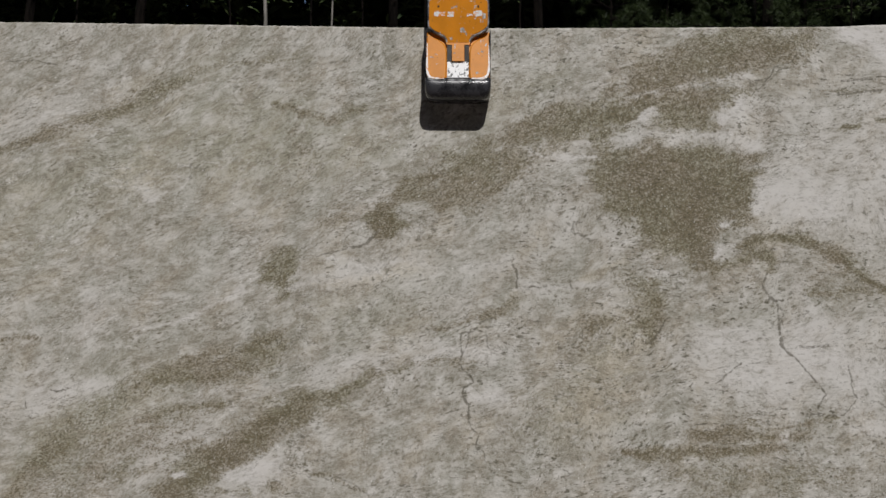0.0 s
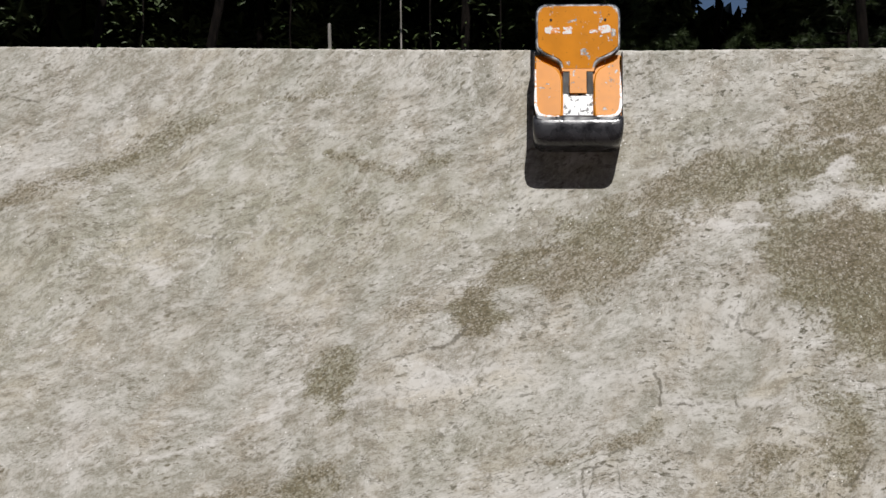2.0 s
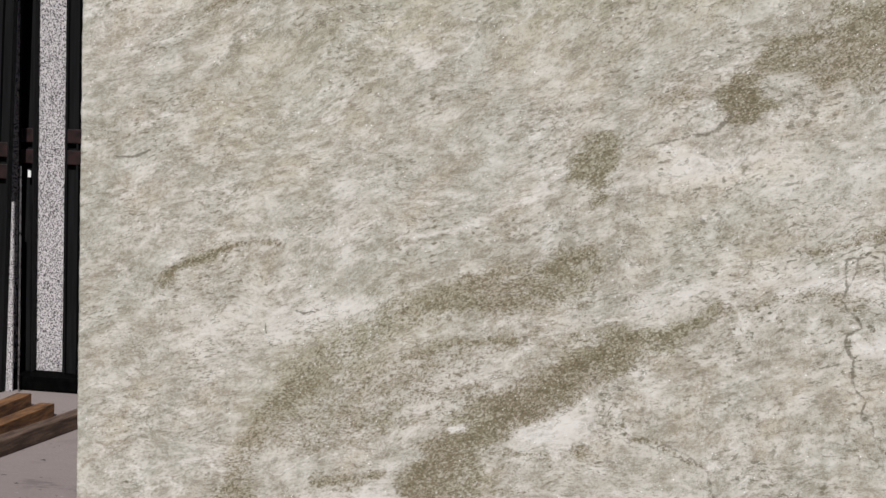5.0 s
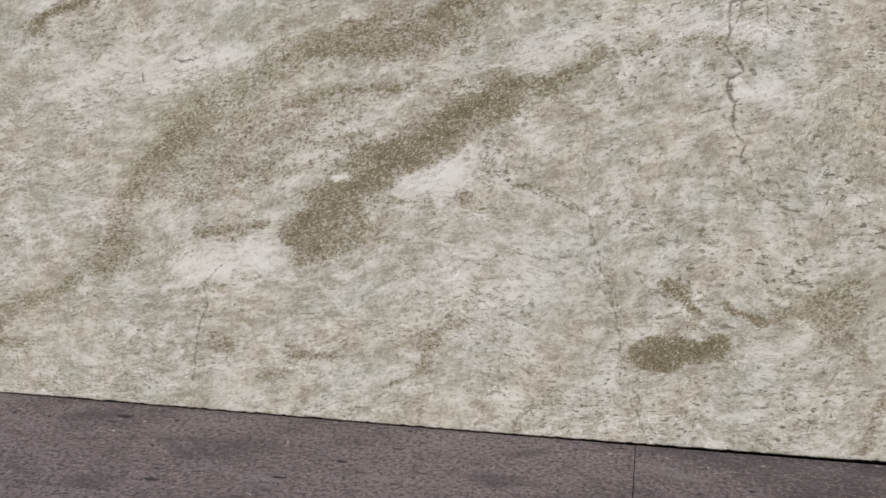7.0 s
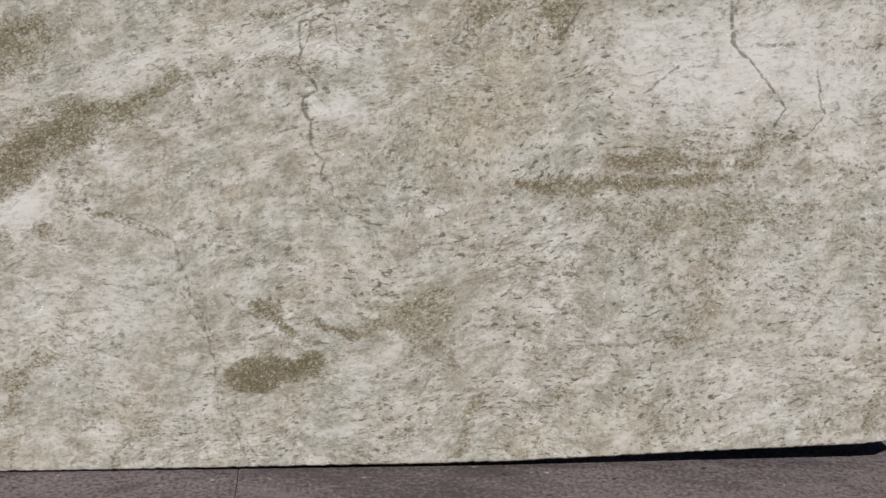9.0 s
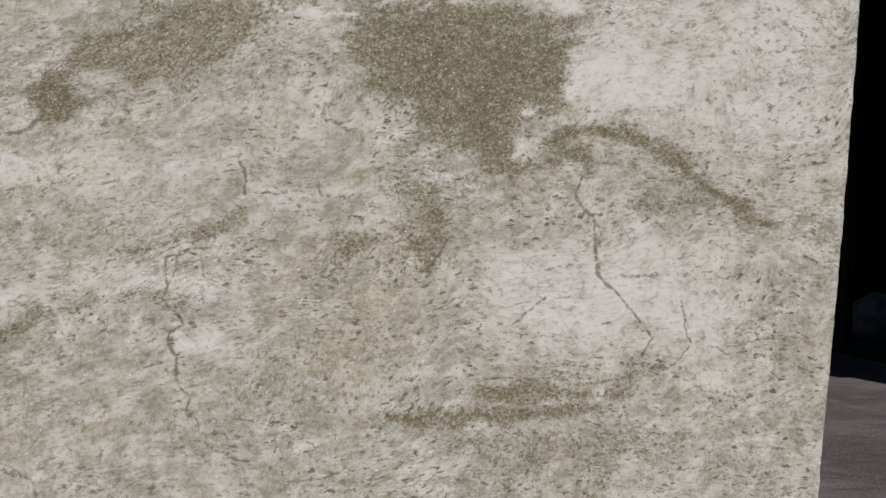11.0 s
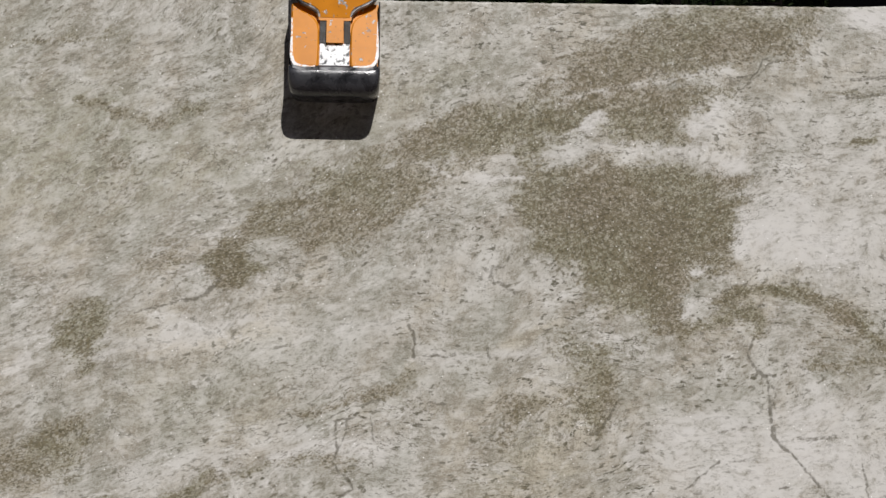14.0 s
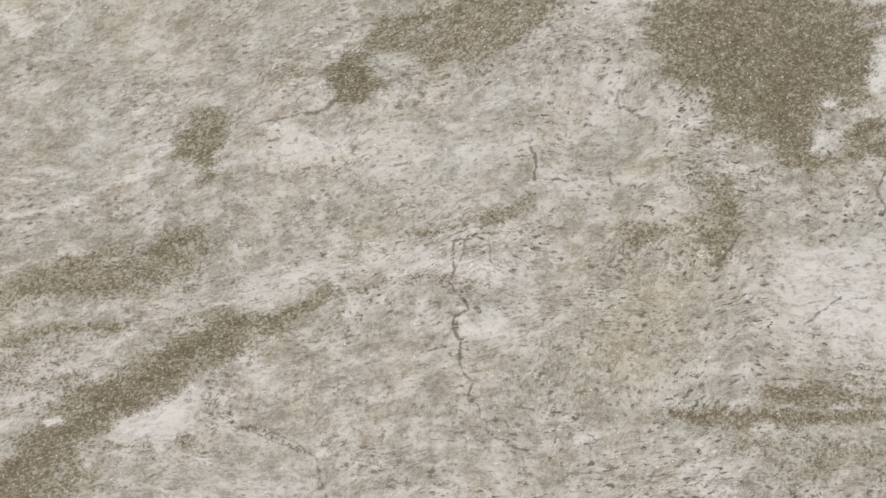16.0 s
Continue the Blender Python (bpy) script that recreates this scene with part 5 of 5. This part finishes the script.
def tree(x, y, tall, crown_low, spread, seed, leaf, material, count, label, understory=0):
    rnd = random.Random(seed)
    root = empty("tree", (x, y, -0.06), label, "tree", "trees behind the yard")
    p, r = Vector((0, 0, 0)), 0.0055 * tall + 0.015
    points, radii = [p], [r]
    for k in range(9):
        p = p + Vector((rnd.gauss(0, 0.1), rnd.gauss(0, 0.1), tall / 9))
        r *= 0.86
        points.append(p)
        radii.append(r)
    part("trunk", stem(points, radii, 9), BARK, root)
    for k in range(5):
        h, a = rnd.uniform(crown_low, tall * 0.9), rnd.uniform(0, math.tau)
        reach = spread * rnd.uniform(0.5, 1.0)
        foot = points[min(9, int(9 * h / tall))]
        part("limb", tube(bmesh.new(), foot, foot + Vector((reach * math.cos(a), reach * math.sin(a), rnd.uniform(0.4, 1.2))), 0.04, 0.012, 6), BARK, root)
    verts, faces = leaf_clumps(count, (0, 0, (tall + crown_low) / 2 + 0.4), (spread * 0.5, spread * 0.5, (tall - crown_low) * 0.28), leaf, rnd, crown_low * 0.8, (x, y, 0))
    if understory:
        v2, f2 = leaf_clumps(understory, (rnd.uniform(-0.8, 0.8), -0.5, 6.0), (0.7, 0.4, 0.5), leaf * 0.8, rnd)
        faces += [tuple(i + len(verts) for i in f) for f in f2]
        verts += v2
    data = bpy.data.meshes.new("crown")
    data.from_pydata(verts, [], faces)
    data.materials.append(material)
    crown = new("crown", data)
    crown.parent = root


rnd = random.Random(3)
for k in range(13):
    tree(-14 + 2.4 * k + rnd.uniform(-0.6, 0.6), 13.0 + rnd.uniform(-0.6, 0.8), 13 + rnd.uniform(-1, 2), 8.4, 2.3, 20 + k, 0.085, LEAF, 5000, "tall leafy tree with dark foliage at the wood's edge")
for k in range(14):
    tree(-13.7 + 2.2 * k + rnd.uniform(-0.8, 0.8), 18 + rnd.uniform(-1, 2), 14 + rnd.uniform(-1, 2), 7.8, 2.4, 60 + k, 0.1, NEEDLE if k > 7 else LEAF, 3600, "shaded slender tree deep in the dark wood", 150)
for k in range(12):
    tree(-18 + 3.4 * k, 25 + rnd.uniform(-1, 1), 15, 5.0, 2.6, 90 + k, 0.2, NEEDLE, 3000, "dense dark conifer at the back of the wood")


def sapling(x, y, tall, leafy, count, seed):
    """A thin stem with a few sunlit sprays of leaves."""
    rnd = random.Random(seed)
    root = empty("sapling", (x, y, -0.06), "thin young tree with sparse sunlit leaves before the dark wood", "sapling", "saplings before the wood")
    p, r = Vector((0, 0, 0)), 0.024
    points, radii = [p], [r]
    for k in range(8):
        p = p + Vector((rnd.gauss(0, 0.03), rnd.gauss(0, 0.03), tall / 8))
        r *= 0.88
        points.append(p)
        radii.append(r)
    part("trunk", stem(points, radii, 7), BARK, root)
    verts, faces = leaf_clumps(count, (0, -0.1, leafy), (0.2, 0.2, 0.26), 0.045, rnd)
    data = bpy.data.meshes.new("crown")
    data.from_pydata(verts, [], faces)
    data.materials.append(LEAF)
    crown = new("crown", data)
    crown.parent = root


for k, (x, leafy, count) in enumerate(((-2.9, 5.15, 110), (-1.17, 5.5, 90), (-0.25, 5.35, 70), (0.28, 5.4, 40), (1.0, 5.3, 80), (2.2, 5.2, 25), (5.95, 5.35, 110), (-5.2, 5.3, 60))):
    sapling(x, 12.2 + 0.1 * (k % 3), 6.2, leafy, count, 300 + k)


def pine(x, y, tall, low, seed):
    """A young pine: a straight stem with whorls of boughs that carry tufts of thin needles."""
    rnd = random.Random(seed)
    root = empty("pine", (x, y, -0.06), "young dark green pine with drooping needle tufts before the wood", "pine tree", "pines before the wood")
    part("trunk", stem([(0, 0, tall * k / 8) for k in range(9)], [0.06 - 0.0065 * k for k in range(9)], 7), BARK, root)
    verts, faces = [], []
    for k in range(26):
        h, a = rnd.uniform(low, tall), rnd.uniform(0, math.tau)
        reach = 0.25 + 0.95 * (tall - h) / (tall - low) * rnd.uniform(0.6, 1.1)
        tip = Vector((reach * math.cos(a), reach * math.sin(a), h + rnd.uniform(-0.15, 0.3)))
        part("bough", tube(bmesh.new(), (0, 0, h), tip, 0.016, 0.005, 5), BARK, root)
        for _ in range(11):
            hub = Vector((0, 0, h)).lerp(tip, rnd.uniform(0.35, 1.05)) + Vector([rnd.gauss(0, 0.07) for _ in range(3)])
            for _ in range(60):
                way = Vector((rnd.gauss(0, 1), rnd.gauss(0, 1), rnd.gauss(-0.1, 0.8))).normalized()
                side = way.cross(Vector((rnd.gauss(0, 1), rnd.gauss(0, 1), rnd.gauss(0, 1)))).normalized() * 0.0032
                long = rnd.uniform(0.06, 0.13)
                base = len(verts)
                verts += [hub + side, hub - side, hub + way * long]
                faces.append((base, base + 1, base + 2))
    data = bpy.data.meshes.new("crown")
    data.from_pydata(verts, [], faces)
    data.materials.append(PINE)
    crown = new("crown", data)
    crown.parent = root


for k, (x, y, tall, low) in enumerate(((3.3, 13.4, 5.45, 4.0), (4.05, 13.9, 5.65, 4.2), (5.0, 13.2, 6.6, 4.3), (5.75, 13.8, 6.9, 4.5), (6.7, 14.2, 6.9, 4.8), (2.5, 14.6, 6.6, 5.2))):
    pine(x, y, tall, low, 500 + k)


def dead_stem(x, y, tall, r):
    pts = [(x + 0.02 * math.sin(3 * k + x), y, -0.06 + (tall + 0.06) * k / 6) for k in range(7)]
    thing("dead_stem", stem(pts, [r * (1.5 - 0.1 * k) for k in range(7)], 7), DEAD, "thin bleached dead stem standing before the dark wood", "dead stem", "dead stems")


dead_stem(-0.74, 12.0, 5.30, 0.020)
dead_stem(0.02, 12.0, 5.62, 0.010)


def far_woods():
    """Dense shaded foliage that closes the view behind the trees, plus an added shading canopy and a belt round the
    yard, both unseen.
    """
    rnd = random.Random(17)
    verts, faces = [], []
    def leaf(p, a):
        q = Euler((rnd.uniform(-0.8, 0.8), rnd.uniform(-0.8, 0.8), rnd.uniform(0, 6.3))).to_matrix() @ Euler((1.2, 0, 0)).to_matrix()
        base = len(verts)
        for x, y, z in ((0, -a, 0), (0.5 * a, 0, 0.1 * a), (0, a, 0), (-0.5 * a, 0, 0.1 * a)):
            verts.append(p + q @ Vector((x, y, z)))
        faces.extend(((base, base + 1, base + 2), (base, base + 2, base + 3)))
    for _ in range(42000):
        p = Vector((rnd.uniform(-24, 26), rnd.uniform(27, 31), 16 * rnd.random() ** 0.8))
        if in_gap(p):
            continue
        leaf(p, rnd.uniform(0.3, 0.6))
    # canopy added above the camera's view to keep the sun off the wood
    for _ in range(15000):
        y = rnd.uniform(11.5, 26)
        p = Vector((rnd.uniform(-20, 24), y, max(6.4, 2.7 + 0.3 * (y + 2.7)) + 5 * rnd.random()))
        if not in_gap(p):
            leaf(p, rnd.uniform(0.35, 0.62))
    data = bpy.data.meshes.new("far_woods")
    data.from_pydata(verts, [], faces)
    data.materials.append(NEEDLE)
    tagged(new("far_woods", data), "dense dark woodland foliage behind the yard, with an added shading canopy out of view", "woods", kind="stuff")
    verts.clear()
    faces.clear()
    # unseen leaves behind the camera, added to cut the sky's fill light
    for _ in range(26000):
        a = rnd.uniform(math.pi * 0.97, math.tau * 1.01)
        d = rnd.uniform(15, 18)
        leaf(Vector((1.5 + 1.1 * d * math.cos(a), d * math.sin(a) + 2, 9 * rnd.random() ** 0.8)), rnd.uniform(0.35, 0.6))
    data = bpy.data.meshes.new("sky_blocking_belt")
    data.from_pydata(verts, [], faces)
    data.materials.append(NEEDLE)
    tagged(new("sky_blocking_belt", data), "unseen leafy belt added behind the camera to block low sky light", "woods", kind="stuff")


far_woods()
